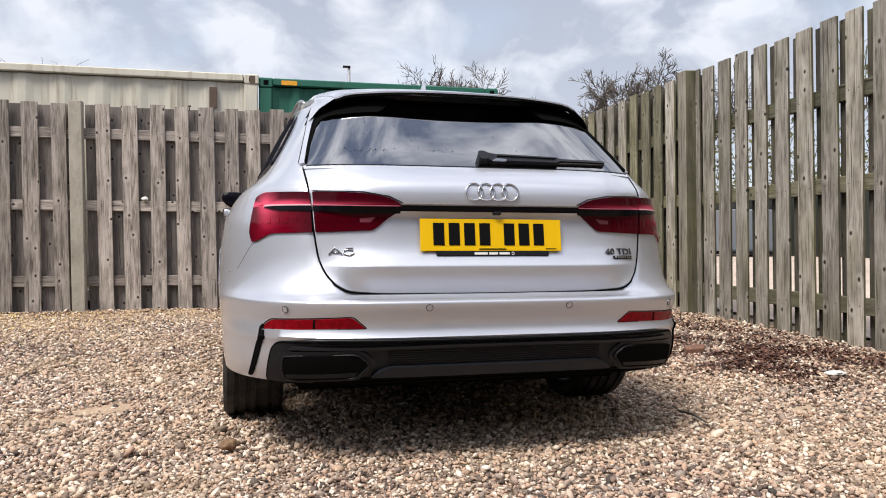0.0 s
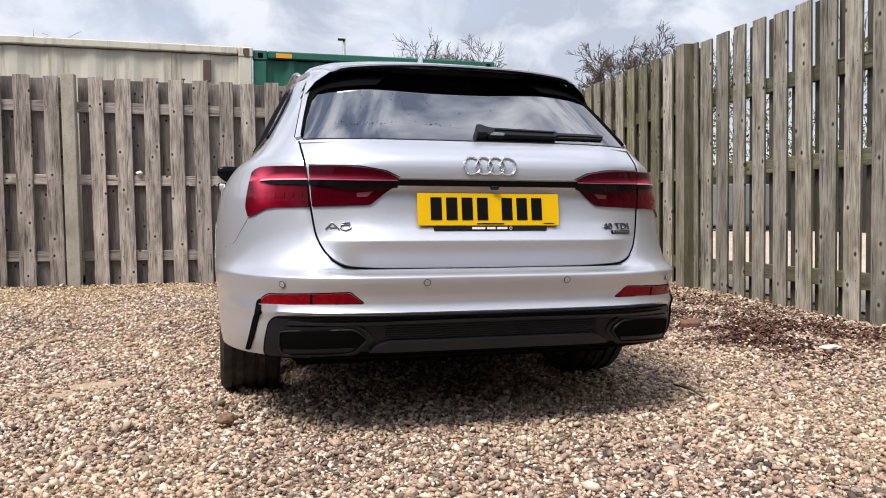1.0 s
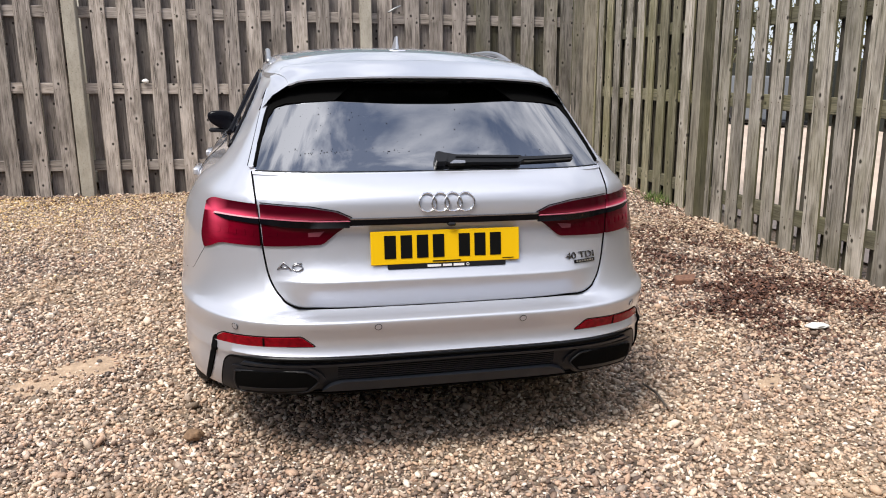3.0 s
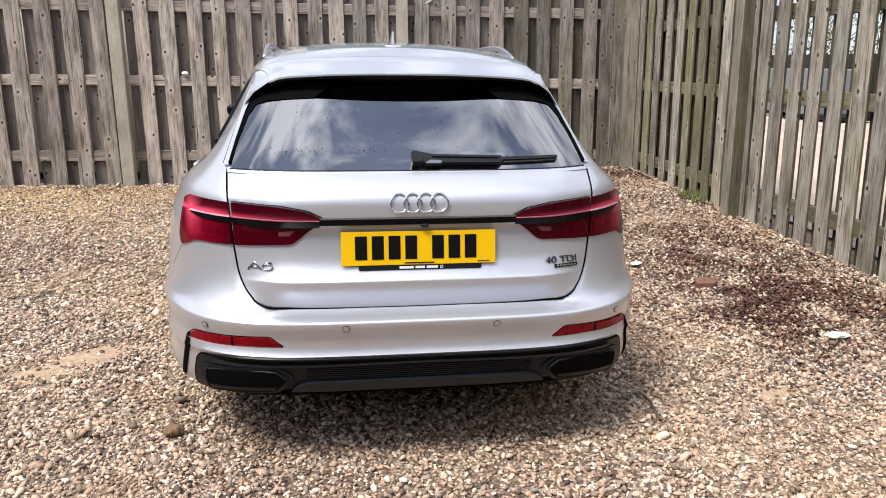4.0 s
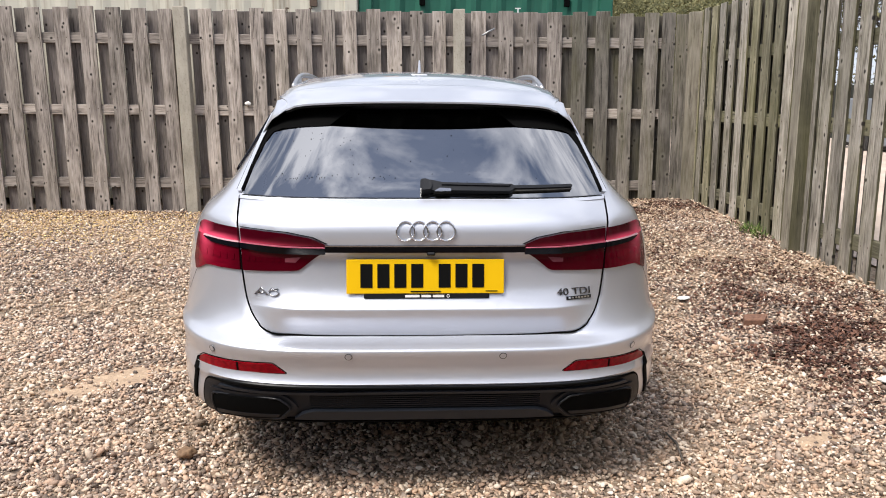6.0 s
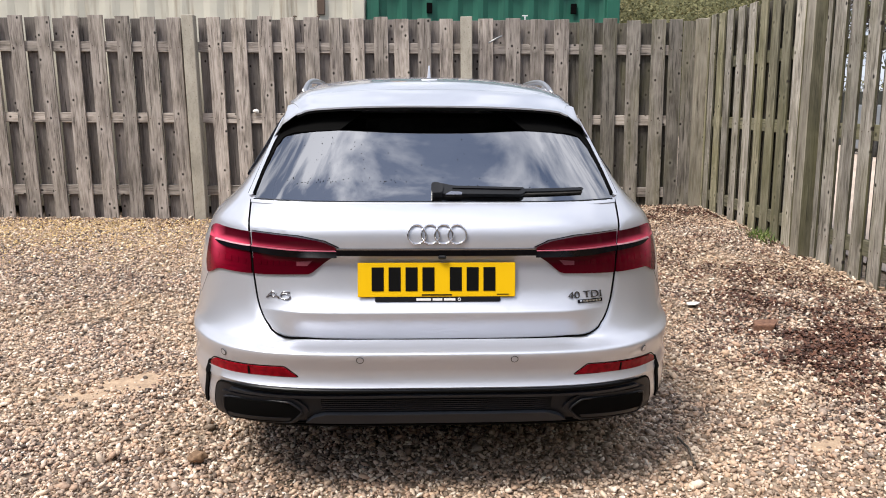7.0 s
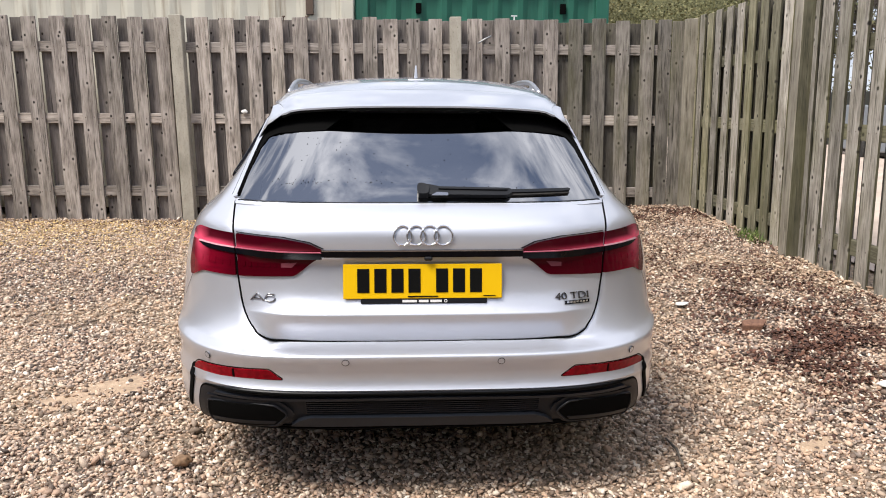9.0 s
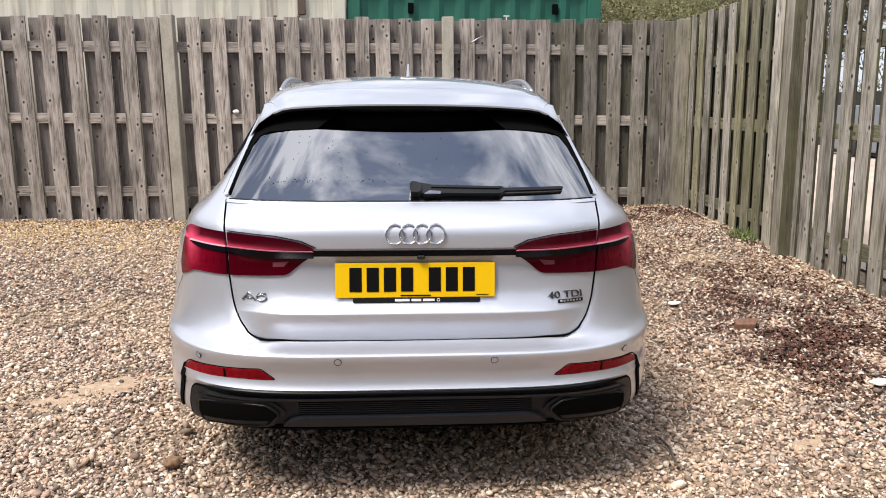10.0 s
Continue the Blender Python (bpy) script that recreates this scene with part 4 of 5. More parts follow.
# ---- the car: sides, wheels, cabin ----
for hand in (1, -1):
    sd = (lambda y, z, o, h=hand: side(y, z, o, h))
    win = panel("side_window", SIDE_GLASS, sd, M_GLASS_SIDE, 0.0, 0.0, 0.06, label="dark tinted side windows in one long band")
    for pts in ([(1.32, 1.062), (1.30, 1.36)], [(2.24, 1.052), (2.20, 1.35)]):
        seam("window_pillar", pts, sd, 0.03, -0.018, mat=M_BLACK_GLOSS, parent=win)
    seam("window_trim", SIDE_GLASS, sd, 0.009, 0.0, True, mat=M_BLACK_GLOSS)
    for pts in ([(1.30, 1.03), (1.34, 0.75), (1.40, 0.40)], [(2.26, 1.03), (2.28, 0.32)], [(3.28, 1.0), (3.42, 0.36)], [(1.40, 0.335), (3.42, 0.325)]):
        seam("door_gap", pts, sd, 0.003, -0.001)
    for y in (1.26, 2.12):
        h = part("door_handle", box_bm(-0.014, 0.014, 0, 0.22, -0.016, 0.016, 0.008, 2), CAR, "silver door handle standing proud", M_PAINT, True)
        h.location = (hand * (HALF(0.90) + 0.014), y, 0.90)
    bm = bmesh.new()
    bmesh.ops.create_uvsphere(bm, u_segments=20, v_segments=12, radius=1)
    for q in bm.verts:
        x, y, z = q.co
        taper = 1 - 0.30 * x * hand
        q.co = (0.092 * math.copysign(abs(x) ** 0.8, x), 0.055 * y if y > 0 else 0.035 * math.copysign(abs(y) ** 0.5, y), 0.060 * taper * math.copysign(abs(z) ** 0.7, z) + 0.022 * x * hand)
    mir = part("door_mirror", bm, CAR, "black door mirror housing", M_BLACK_GLOSS, True)
    mir.location = (hand * 0.872, 2.95, 1.045)
    part("mirror_arm", box_bm(-0.085, 0.06, -0.02, 0.03, -0.085, -0.055, 0.01), mir, "", M_BLACK_MATT)


def lathe(profile, n, axis_x):
    """A ring round the x axis from (x, radius) rows."""
    verts, faces = [], []
    k = len(profile)
    for i in range(n):
        w = 2 * math.pi * i / n
        verts += [(axis_x * x, r * math.cos(w), r * math.sin(w)) for x, r in profile]
    for i in range(n):
        for j in range(k - 1):
            a, b = i * k, ((i + 1) % n) * k
            faces.append((a + j, a + j + 1, b + j + 1, b + j))
    return verts, faces


R = WHEEL_R
TREAD = [(-0.105, 0.27), (-0.124, 0.30), (-0.122, R - 0.02), (-0.108, R - 0.004)]
for gx in (-0.068, -0.022, 0.022, 0.068):
    TREAD += [(gx - 0.010, R), (gx - 0.0085, R - 0.009), (gx + 0.0085, R - 0.009), (gx + 0.010, R)]
TREAD += [(0.108, R - 0.004), (0.122, R - 0.02), (0.124, 0.30), (0.105, 0.27)]


def wheel(x, y, hand):
    w = empty("wheel", pose(x, y, R - 0.010))
    w.parent = CAR
    tagged(w, "alloy wheel with a black tyre")
    v, f = lathe(TREAD, 72, 1)
    part("tyre", mesh_of("tyre", v, f, M_RUBBER), w, "black grooved tyre")
    v, f = lathe([(-0.10, 0.262), (-0.10, 0.275), (0.0, 0.24), (0.095, 0.275), (0.105, 0.27), (0.10, 0.255), (0.06, 0.25)], 48, hand)
    part("rim", mesh_of("rim", v, f, M_RIM, True), w)
    for i in range(5):
        s = part("spoke", box_bm(0.055, 0.095, -0.035, 0.035, 0.02, 0.26, 0.012), w, "", M_RIM)
        s.rotation_euler = (2 * math.pi * i / 5, 0, 0)
        s.scale.x = hand
    bm = bmesh.new()
    bmesh.ops.create_cone(bm, cap_ends=True, segments=24, radius1=0.06, radius2=0.055, depth=0.04, matrix=Matrix.Translation((hand * 0.075, 0, 0)) @ Matrix.Rotation(math.pi / 2, 4, "Y"))
    part("hub", bm, w, "", M_RIM)


for y in AXLES:
    for hand in (1, -1):
        wheel(hand * TRACK_X, y, hand)
for x in (-0.42, 0.42):
    seat = part("rear_seat", box_bm(x - 0.30, x + 0.30, 1.15, 1.30, 0.88, 1.17, 0.05, 3), CAR, "dark rear seat", M_CABIN, True)
    part("headrest", box_bm(x - 0.13, x + 0.13, 1.14, 1.24, 1.17, 1.33, 0.04, 3), seat, "", M_CABIN, True)
part("cabin_mirror", box_bm(-0.11, 0.11, 2.28, 2.32, 1.30, 1.36, 0.02, 2), CAR, "dark cabin mirror", M_CABIN, True)
# windscreen and nose
panel("windscreen", rounded([(-0.70, 1.05), (0.70, 1.05), (0.56, 1.37), (-0.56, 1.37)], 0.04),
      lambda a, b, o: Vector((a, NOSE(b) - 0.5 + 0.5 * math.sqrt(max(1 - (abs(a) / HALF(b)) ** 4.5, 0)) + o, b)), M_GLASS_SIDE, 0.004, 0.0, 0.05, label="tinted windscreen")
nose = (lambda a, b, o=0.0: Vector((a, NOSE(b) - 0.45 + 0.45 * math.sqrt(max(1 - (abs(a) / HALF(b)) ** 4.5, 0)) + o, b)))
panel("front_grille", rounded([(-0.42, 0.34), (0.42, 0.34), (0.50, 0.52), (0.40, 0.68), (-0.40, 0.68), (-0.50, 0.52)], 0.04), nose, M_BLACK_GLOSS, 0.008, 0.02, 0.05, label="black front grille")
for hand in (1, -1):
    flip = (lambda p: p) if hand > 0 else mirrored
    panel("headlamp", flip(rounded([(0.52, 0.62), (0.80, 0.66), (0.82, 0.72), (0.55, 0.70)], 0.015)), nose, M_CHROME_DARK, 0.008, 0.015, 0.04, label="slim headlamp")


# ---- ground ----
def ground_z(x, y):
    z = 0.05 * ss(2.0, 4.2, x) + 0.13 * ss(3.0, 9.5, y) * ss(0.5, 4.2, x)
    z += 0.34 * ss(4.5, 8.6, x)
    z += 0.012 * noise.noise((x * 0.8, y * 0.8, 0.3)) * ss(0, 1, 12 - abs(x)) if abs(x) < 12 and abs(y) < 14 else 0
    return z - 0.012


def sheet(name, xs, ys, mat, lift=0.0, keep=None):
    verts = [(x, y, ground_z(x, y) + lift) for y in ys for x in xs]
    n = len(xs)
    faces = [(j * n + i, j * n + i + 1, (j + 1) * n + i + 1, (j + 1) * n + i) for j in range(len(ys) - 1) for i in range(n - 1)]
    return new(name, mesh_of(name, verts, faces, mat, True))


GX = [-900, -300, -90, -30, -14] + [-9 + 0.3 * i for i in range(70)] + [16, 30, 90, 300, 900]
GY = [-900, -300, -90, -30, -12] + [-6 + 0.3 * i for i in range(71)] + [20, 32, 90, 300, 900]
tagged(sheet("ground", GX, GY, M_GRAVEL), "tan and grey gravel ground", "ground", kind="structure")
M_CONCRETE = material("pale_concrete", (0.50, 0.46, 0.41), 0.9)
_k = Nodes(M_CONCRETE)
_p = _k.mapped((1, 1, 1))
_k.colour(_k.ramp(_k.noise(_p, 1.6, 8, 0.65), (0.3, (0.38, 0.305, 0.25)), (0.6, (0.52, 0.425, 0.355)), (0.8, (0.60, 0.50, 0.425))))
_k.bump(_k.noise(_p, 60.0, 4), 0.3, 0.004)
tagged(sheet("pavement", [4.55 + 0.35 * i for i in range(30)], [-6 + 0.5 * i for i in range(60)], M_CONCRETE, 0.02), "pale concrete yard beyond the fence", "pavement", kind="structure")

# a scrape of bare fine sand among the stones
SANDS = ((-0.38, 3.80, 0.52, 0.17), (2.72, 3.10, 0.17, 0.07))


def sand_depth(x, y):
    """1 in the middle of a scrape, which runs aslant; 0 outside."""
    deep = 0 * x
    for cx, cy, la, lb in SANDS:
        u, w = 0.72 * (x - cx) + 0.69 * (y - cy), 0.69 * (x - cx) - 0.72 * (y - cy)
        q = np.hypot(u / la, w / lb)
        deep = np.maximum(deep, np.clip(1.25 - q - 0.30 * np.sin(x * 9.0 + 3 * np.sin(y * 7.0)) * np.sin(y * 17.0 + 2.0 * np.sin(x * 5.0)), 0, 1))
    return deep


for cx, cy, la, lb in SANDS:
    sx = [cx + 1.9 * la * (i / 17 - 1) for i in range(35)]
    sy = [cy + 1.5 * la * (i / 17 - 1) for i in range(35)]
    verts = [(x, y, ground_z(x, y) - 0.008 + 0.015 * float(sand_depth(x, y)) + 0.006 * noise.noise((x * 7, y * 7, 2))) for y in sy for x in sx]
    faces = [(b * 35 + a, b * 35 + a + 1, b * 35 + a + 36, b * 35 + a + 35) for b in range(34) for a in range(34)]
    tagged(new("sand_patch", mesh_of("sand_patch", verts, faces, M_SAND, True)), "bare strip of fine tan sand in the gravel", "sand", kind="stuff")

# ---- fences ----
M_RUST = material("rusty_steel", (0.10, 0.068, 0.05), 0.85)
BOARD_T, TOP = 0.022, 2.29


def plank_mesh(name, w, t, length, mat, bevel=0.003, nails=(), edge=None):
    bm = box_bm(-w / 2, w / 2, 0, t, 0, length, bevel)
    for z in nails:
        for x in (-0.3 * w, 0.29 * w):
            f = bm.faces.new([bm.verts.new((x + 0.0052 * math.cos(a), -0.0008, z + 0.004 * x / w + 0.0065 * math.sin(a))) for a in np.linspace(0, 2 * math.pi, 9)[:-1]])
            f.material_index = 1
    # the +x side face gets the darker edge material
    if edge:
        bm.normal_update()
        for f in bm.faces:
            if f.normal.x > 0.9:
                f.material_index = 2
    me = bpy.data.meshes.new(name)
    bm.to_mesh(me)
    bm.free()
    for q in (mat, M_RUST, edge or mat):
        me.materials.append(q)
    return me


def fence(name, m, length, fronts, posts, rails, mats, label, top, dark_from=99, close=-99, lean=0.0, tip=0.0, edge=None):
    """A hit-and-miss fence along its own x; the yard lies towards -y. Boards lean along x and tip along y."""
    f = empty(name, m)
    tagged(f, label, "fence")
    rnd = random.Random(name)
    m_front, m_rear, m_post = mats
    nails = [z + 0.05 for z in rails]
    # boards of dimmer brown wood, for the far end of the fence
    dim_boards = [plank_mesh("board", w, BOARD_T, top + 0.06, M_WOOD_DIM, 0.003, nails) for w in (0.152, 0.160, 0.168)]
    rear_shade = plank_mesh("rear_board", 0.160, 0.020, top + 0.03, M_WOOD_SHADE)
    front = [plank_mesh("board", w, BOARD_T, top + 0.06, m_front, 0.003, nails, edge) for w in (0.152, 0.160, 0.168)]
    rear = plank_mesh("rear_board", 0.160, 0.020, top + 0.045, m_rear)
    post = plank_mesh("post", 0.130, 0.130, top + 0.12, m_post, 0.006)
    rail = plank_mesh("rail", 0.115, 0.046, length, M_WOOD_OLIVE if edge else m_front, 0.004)
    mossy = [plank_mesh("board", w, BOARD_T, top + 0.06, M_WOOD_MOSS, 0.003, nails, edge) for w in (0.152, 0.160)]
    for x in fronts:
        green = x < close and rnd.random() < 0.55
        b = part("board", rnd.choice(dim_boards if x > dark_from else mossy if green else front), f)
        tilt = lean + rnd.uniform(-0.006, 0.006)
        b.location = (x - tilt * 1.15, rnd.uniform(-0.003, 0.003) + tip * 1.15, -0.05 + rnd.uniform(-0.012, 0.012))
        b.rotation_euler = (tip + rnd.uniform(-0.002, 0.002), tilt, rnd.uniform(-0.025, 0.025))
    marks = sorted(list(fronts))
    for a, b in zip(marks, marks[1:]):
        for c in ([(a + b) / 2 - 0.115, (a + b) / 2 + 0.115] if b - a > 0.36 else [(a + b) / 2] if b - a > 0.17 else []):
            r = part("rear_board", rear_shade if c > dark_from else rear, f)
            tilt = lean + rnd.uniform(-0.006, 0.006)
            r.location = (c + rnd.uniform(-0.012, 0.012) - tilt * 1.15, BOARD_T + 0.049 + tip * 1.15, -0.05 + rnd.uniform(-0.01, 0.01))
            r.rotation_euler = (tip, tilt, 0)
            r.scale.x = 1.62 if c < close else 1.0
    # on a fence with an edge material, wooden posts get darker olive at +x
    wooden = plank_mesh("post", 0.130, 0.130, top + 0.12, M_POST_WOOD, 0.006, (), edge and M_WOOD_OLIVE)
    for x, w, timber in posts:
        p = part("post", wooden if timber else post, f)
        p.location, p.scale.x = (x - lean * 1.2, -0.105 + tip * 1.2, -0.10), w / 0.130
        p.rotation_euler = (tip, lean, 0)
    for z in rails:
        r = part("rail", rail, f)
        r.rotation_euler = (0, radians(90), 0)
        r.location = (min(marks), BOARD_T + 0.0005, z)
    return f


BACK = [-7.35 + 0.285 * i for i in range(9)] + [-4.55, -4.27, -3.94, -3.631, -3.320, -3.016, -2.731, -2.423, -2.139, -1.842, -1.388, -1.110, -0.820, -0.552, -0.284, -0.01, 0.235, 0.50,
        0.74, 1.00, 1.25, 1.70, 2.016, 2.29, 2.57, 2.856, 3.12, 3.40, 3.68, 3.88, 4.04]
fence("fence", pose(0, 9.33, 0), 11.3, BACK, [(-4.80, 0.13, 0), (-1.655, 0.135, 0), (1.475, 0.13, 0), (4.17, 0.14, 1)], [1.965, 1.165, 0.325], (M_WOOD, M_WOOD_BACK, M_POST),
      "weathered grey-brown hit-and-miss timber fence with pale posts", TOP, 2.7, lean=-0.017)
RIGHT = [9.27, 9.08, 8.83, 8.58, 8.28, 8.0, 7.73, 7.46, 7.20, 6.95, 6.50, 6.28, 6.04, 5.79, 5.535, 5.275, 5.005, 4.755, 4.52, 4.27, 4.02, 3.77] + [3.36 - 0.26 * i for i in range(20)]
fence("fence", pose(4.21, 0, 0, 0, 0, -90), 11.0, [-y for y in RIGHT], [(-6.55, 0.14, 1), (-3.56, 0.13, 1), (-0.45, 0.13, 1)], [1.80, 1.165, 0.335], (M_WOOD_GREEN, M_WOOD_SHADE, M_POST),
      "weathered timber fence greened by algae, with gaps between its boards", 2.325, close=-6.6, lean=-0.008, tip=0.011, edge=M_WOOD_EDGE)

# plain unseen walls, added behind and beside the camera; the south one blocks low sky
M_WALL = material("plain_grey_wall", (0.15, 0.14, 0.135), 0.9)
_k = Nodes(M_WALL)
_k.colour(_k.ramp(_k.noise(_k.mapped((1, 1, 1)), 3.0, 6), (0.3, (0.11, 0.105, 0.10)), (0.7, (0.19, 0.18, 0.17))))
for nm, b in (("wall_south", (-9.0, 12.0, -7.3, -7.0, -0.1, 4.6)), ("wall_west", (-9.3, -9.0, -7.3, 14.0, -0.1, 3.0))):
    tagged(part(nm, box_bm(*b, 0.02), None, "", M_WALL), "plain grey unseen wall added to close the yard", "wall", kind="structure")

# ---- containers behind the fence ----
def container_paint(name, base, stain):
    m = material(name, base, 0.55)
    k = Nodes(m)
    p = k.mapped((1, 1, 1))
    col = k.mix(k.ramp(k.noise(p, 1.3, 6, 0.6), (0.4, (0, 0, 0)), (0.75, (0.5, 0.5, 0.5))), base, tuple(c * 0.72 for c in base))
    streak = k.noise(k.mapped((7, 7, 0.5)), 2.0, 5, 0.65)
    k.colour(k.mix(k.ramp(streak, (0.52, (0, 0, 0)), (0.76, (0.8, 0.8, 0.8))), col, stain))
    k.bump(k.noise(p, 30.0, 4), 0.15, 0.004)
    return m


M_CREAM = container_paint("cream_container_paint", (0.60, 0.57, 0.48), (0.25, 0.18, 0.11))
M_GREEN = container_paint("green_container_paint", (0.012, 0.115, 0.075), (0.008, 0.065, 0.045))
M_ORANGE = material("orange_label", (0.72, 0.33, 0.02), 0.5)


def container(x0, x1, y0, y1, z0, z1, mat, pitch, deep, label):
    c = empty("shipping_container", pose(x0, y0, z0))
    tagged(c, label, "container")
    lx, ly, h = x1 - x0, y1 - y0, z1 - z0
    n = int((lx - 0.3) / pitch)
    prof = [(0.14, 0.0)]
    for i in range(n):
        a = 0.15 + (lx - 0.3) * i / n
        q = (lx - 0.3) / n
        prof += [(a + 0.10 * q, 0), (a + 0.30 * q, deep), (a + 0.70 * q, deep), (a + 0.90 * q, 0)]
    prof.append((lx - 0.14, 0))
    for nm, yy, sgn in (("front_wall", 0.03, 1), ("rear_wall", ly - 0.03, -1)):
        v = [(x, yy + sgn * d, z) for z in (0.16, h - 0.10) for x, d in prof]
        k = len(prof)
        part(nm, mesh_of(nm, v, [(i, i + 1, k + i + 1, k + i) for i in range(k - 1)], mat), c, "corrugated steel wall")
    for nm, xx in (("end_wall", 0.05), ("end_wall", lx - 0.09)):
        part(nm, box_bm(xx, xx + 0.04, 0.1, ly - 0.1, 0.15, h - 0.1, 0.004), c, "", mat)
    part("roof", box_bm(0.05, lx - 0.05, 0.05, ly - 0.05, h - 0.06, h - 0.02, 0.004), c, "", mat)
    part("floor_frame", box_bm(0.05, lx - 0.05, 0.02, ly - 0.02, 0.02, 0.16, 0.01), c, "", mat)
    for yy in (0.0, ly - 0.07):
        part("top_rail", box_bm(0.17, lx - 0.17, yy - 0.02, yy + 0.07, h - 0.09, h, 0.012), c, "", mat)
        for xx in (0.0, lx - 0.16):
            part("corner_post", box_bm(xx, xx + 0.16, yy - 0.005, yy + 0.075, 0.12, h - 0.118, 0.012), c, "", mat)
            for zz in (0.0, h - 0.117):
                cast = part("corner_casting", box_bm(xx - 0.004, xx + 0.172, yy - 0.012, yy + 0.11, zz, zz + 0.122, 0.014), c, "", mat)
                if yy == 0.0:
                    part("slot", box_bm(xx + 0.055, xx + 0.115, yy - 0.0135, yy - 0.0125, zz + 0.03, zz + 0.09, 0.0), cast, "dark casting hole", M_SEAM)
    return c


cream = container(-5.83, 0.268, 9.80, 12.24, 0.05, 2.80, M_CREAM, 0.40, 0.024, "faded cream shipping container with rust stains behind the fence")
part("vent", box_bm(5.53, 5.62, 0.002, 0.028, 2.33, 2.58, 0.004), cream, "rusty vent plate", M_RUST)
part("rust_patch", box_bm(6.00, 6.065, -0.016, -0.0128, 2.64, 2.735, 0.0), cream, "rusty corner", M_RUST)
for x in (4.96, 5.40):
    part("stencil_bar", box_bm(x, x + 0.07, 0.026, 0.029, 2.13, 2.20), cream, "dark stencil mark", M_SEAM)
green = container(0.280, 3.32, 9.84, 12.26, 0.03, 2.775, M_GREEN, 0.28, 0.036, "dark green shipping container behind the fence")
part("label_plate", box_bm(0.27, 0.46, -0.024, -0.0205, 2.665, 2.72, 0.0), green, "orange label on the top rail", M_ORANGE)
for x in (0.72, 2.45):
    part("lifting_lug", box_bm(x, x + 0.07, 0.0, 0.03, 2.38, 2.50, 0.006), green, "dark steel lug", M_SEAM)
part("hook_bar", box_bm(1.86, 1.93, -0.06, -0.03, 2.345, 2.357), green, "small white hook", M_WHITE_PRINT)
part("hook_stem", box_bm(1.888, 1.902, -0.06, -0.03, 2.22, 2.345), green, "", M_WHITE_PRINT)

# ---- trees, hedges, lamp post ----
M_BARK = material("dark_bark", (0.09, 0.075, 0.06), 0.9)
_k = Nodes(M_BARK)
_k.colour(_k.ramp(_k.noise(_k.mapped((1, 1, 0.3)), 9.0, 5), (0.35, (0.05, 0.042, 0.035)), (0.7, (0.16, 0.135, 0.11))))


def grow(rnd, p, d, length, r, level, out):
    """A limb as (points, radii) and its ever finer side twigs."""
    bend = Vector((rnd.gauss(0, 0.22), rnd.gauss(0, 0.22), rnd.gauss(0.06, 0.16)))
    q = p + d * (length * 0.5)
    d2 = (d + bend).normalized()
    e = q + d2 * (length * 0.5)
    out.append(([p, q, e], [r, r * 0.75, r * 0.45]))
    if level == 0:
        return
    for i in range(rnd.choice((4, 5, 5, 6))):
        t = 0.25 + 0.75 * (i + rnd.uniform(0, 1)) / 6
        at, way = (p.lerp(q, t * 2), d) if t < 0.5 else (q.lerp(e, t * 2 - 1), d2)
        turn = Vector((rnd.gauss(0, 1), rnd.gauss(0, 1), rnd.gauss(0.15, 0.8))).normalized()
        grow(rnd, at, (way + turn * rnd.uniform(0.6, 1.1)).normalized(), length * rnd.uniform(0.42, 0.66), r * 0.55, level - 1, out)


def bare_tree(x, y, height, spread, seed, label, limbs=11, level=4, twig=0.008):
    rnd = random.Random(seed)
    t = empty("bare_tree", pose(x, y, ground_z(min(x, 14), min(y, 18))))
    tagged(t, label, "tree")
    top = Vector((0.06, 0, height * 0.46))
    v, f = tube([Vector((0, 0, -0.1)), Vector((0.03, 0.02, height * 0.25)), top], [height * 0.024, height * 0.019, height * 0.014], 8)
    part("trunk", mesh_of("trunk", v, f, M_BARK, True), t)
    out = []
    for i in range(limbs):
        a = 2 * math.pi * i / limbs + rnd.uniform(-0.3, 0.3)
        lean = spread * rnd.uniform(0.25, 1.1)
        d = Vector((math.cos(a) * lean, math.sin(a) * lean, rnd.uniform(0.55, 1.0))).normalized()
        grow(rnd, top - Vector((0, 0, rnd.uniform(0, height * 0.12))), d, height * rnd.uniform(0.24, 0.32), height * 0.0045, level, out)
    verts, faces = [], []
    for pts, rad in out:
        tv, tf = tube(pts, [max(q, twig) for q in rad], 3)
        o = len(verts)
        verts += tv
        faces += [tuple(o + k for k in q) for q in tf]
    part("crown", mesh_of("crown", verts, faces, M_BARK), t, "bare twigs")


def leaf_material(name, a, b, c):
    m = material(name, b, 0.75)
    k = Nodes(m)
    g = k.add("ShaderNodeNewGeometry")
    k.colour(k.ramp(g.outputs["Random Per Island"], (0.0, a), (0.5, b), (1.0, c)))
    return m


M_HEDGE = leaf_material("hedge_leaves", (0.03, 0.035, 0.016), (0.10, 0.105, 0.045), (0.22, 0.20, 0.10))
M_WOODS = leaf_material("far_woods", (0.06, 0.062, 0.022), (0.13, 0.13, 0.05), (0.21, 0.19, 0.09))
M_GRASS = leaf_material("grass_blades", (0.05, 0.09, 0.015), (0.10, 0.17, 0.03), (0.20, 0.25, 0.07))


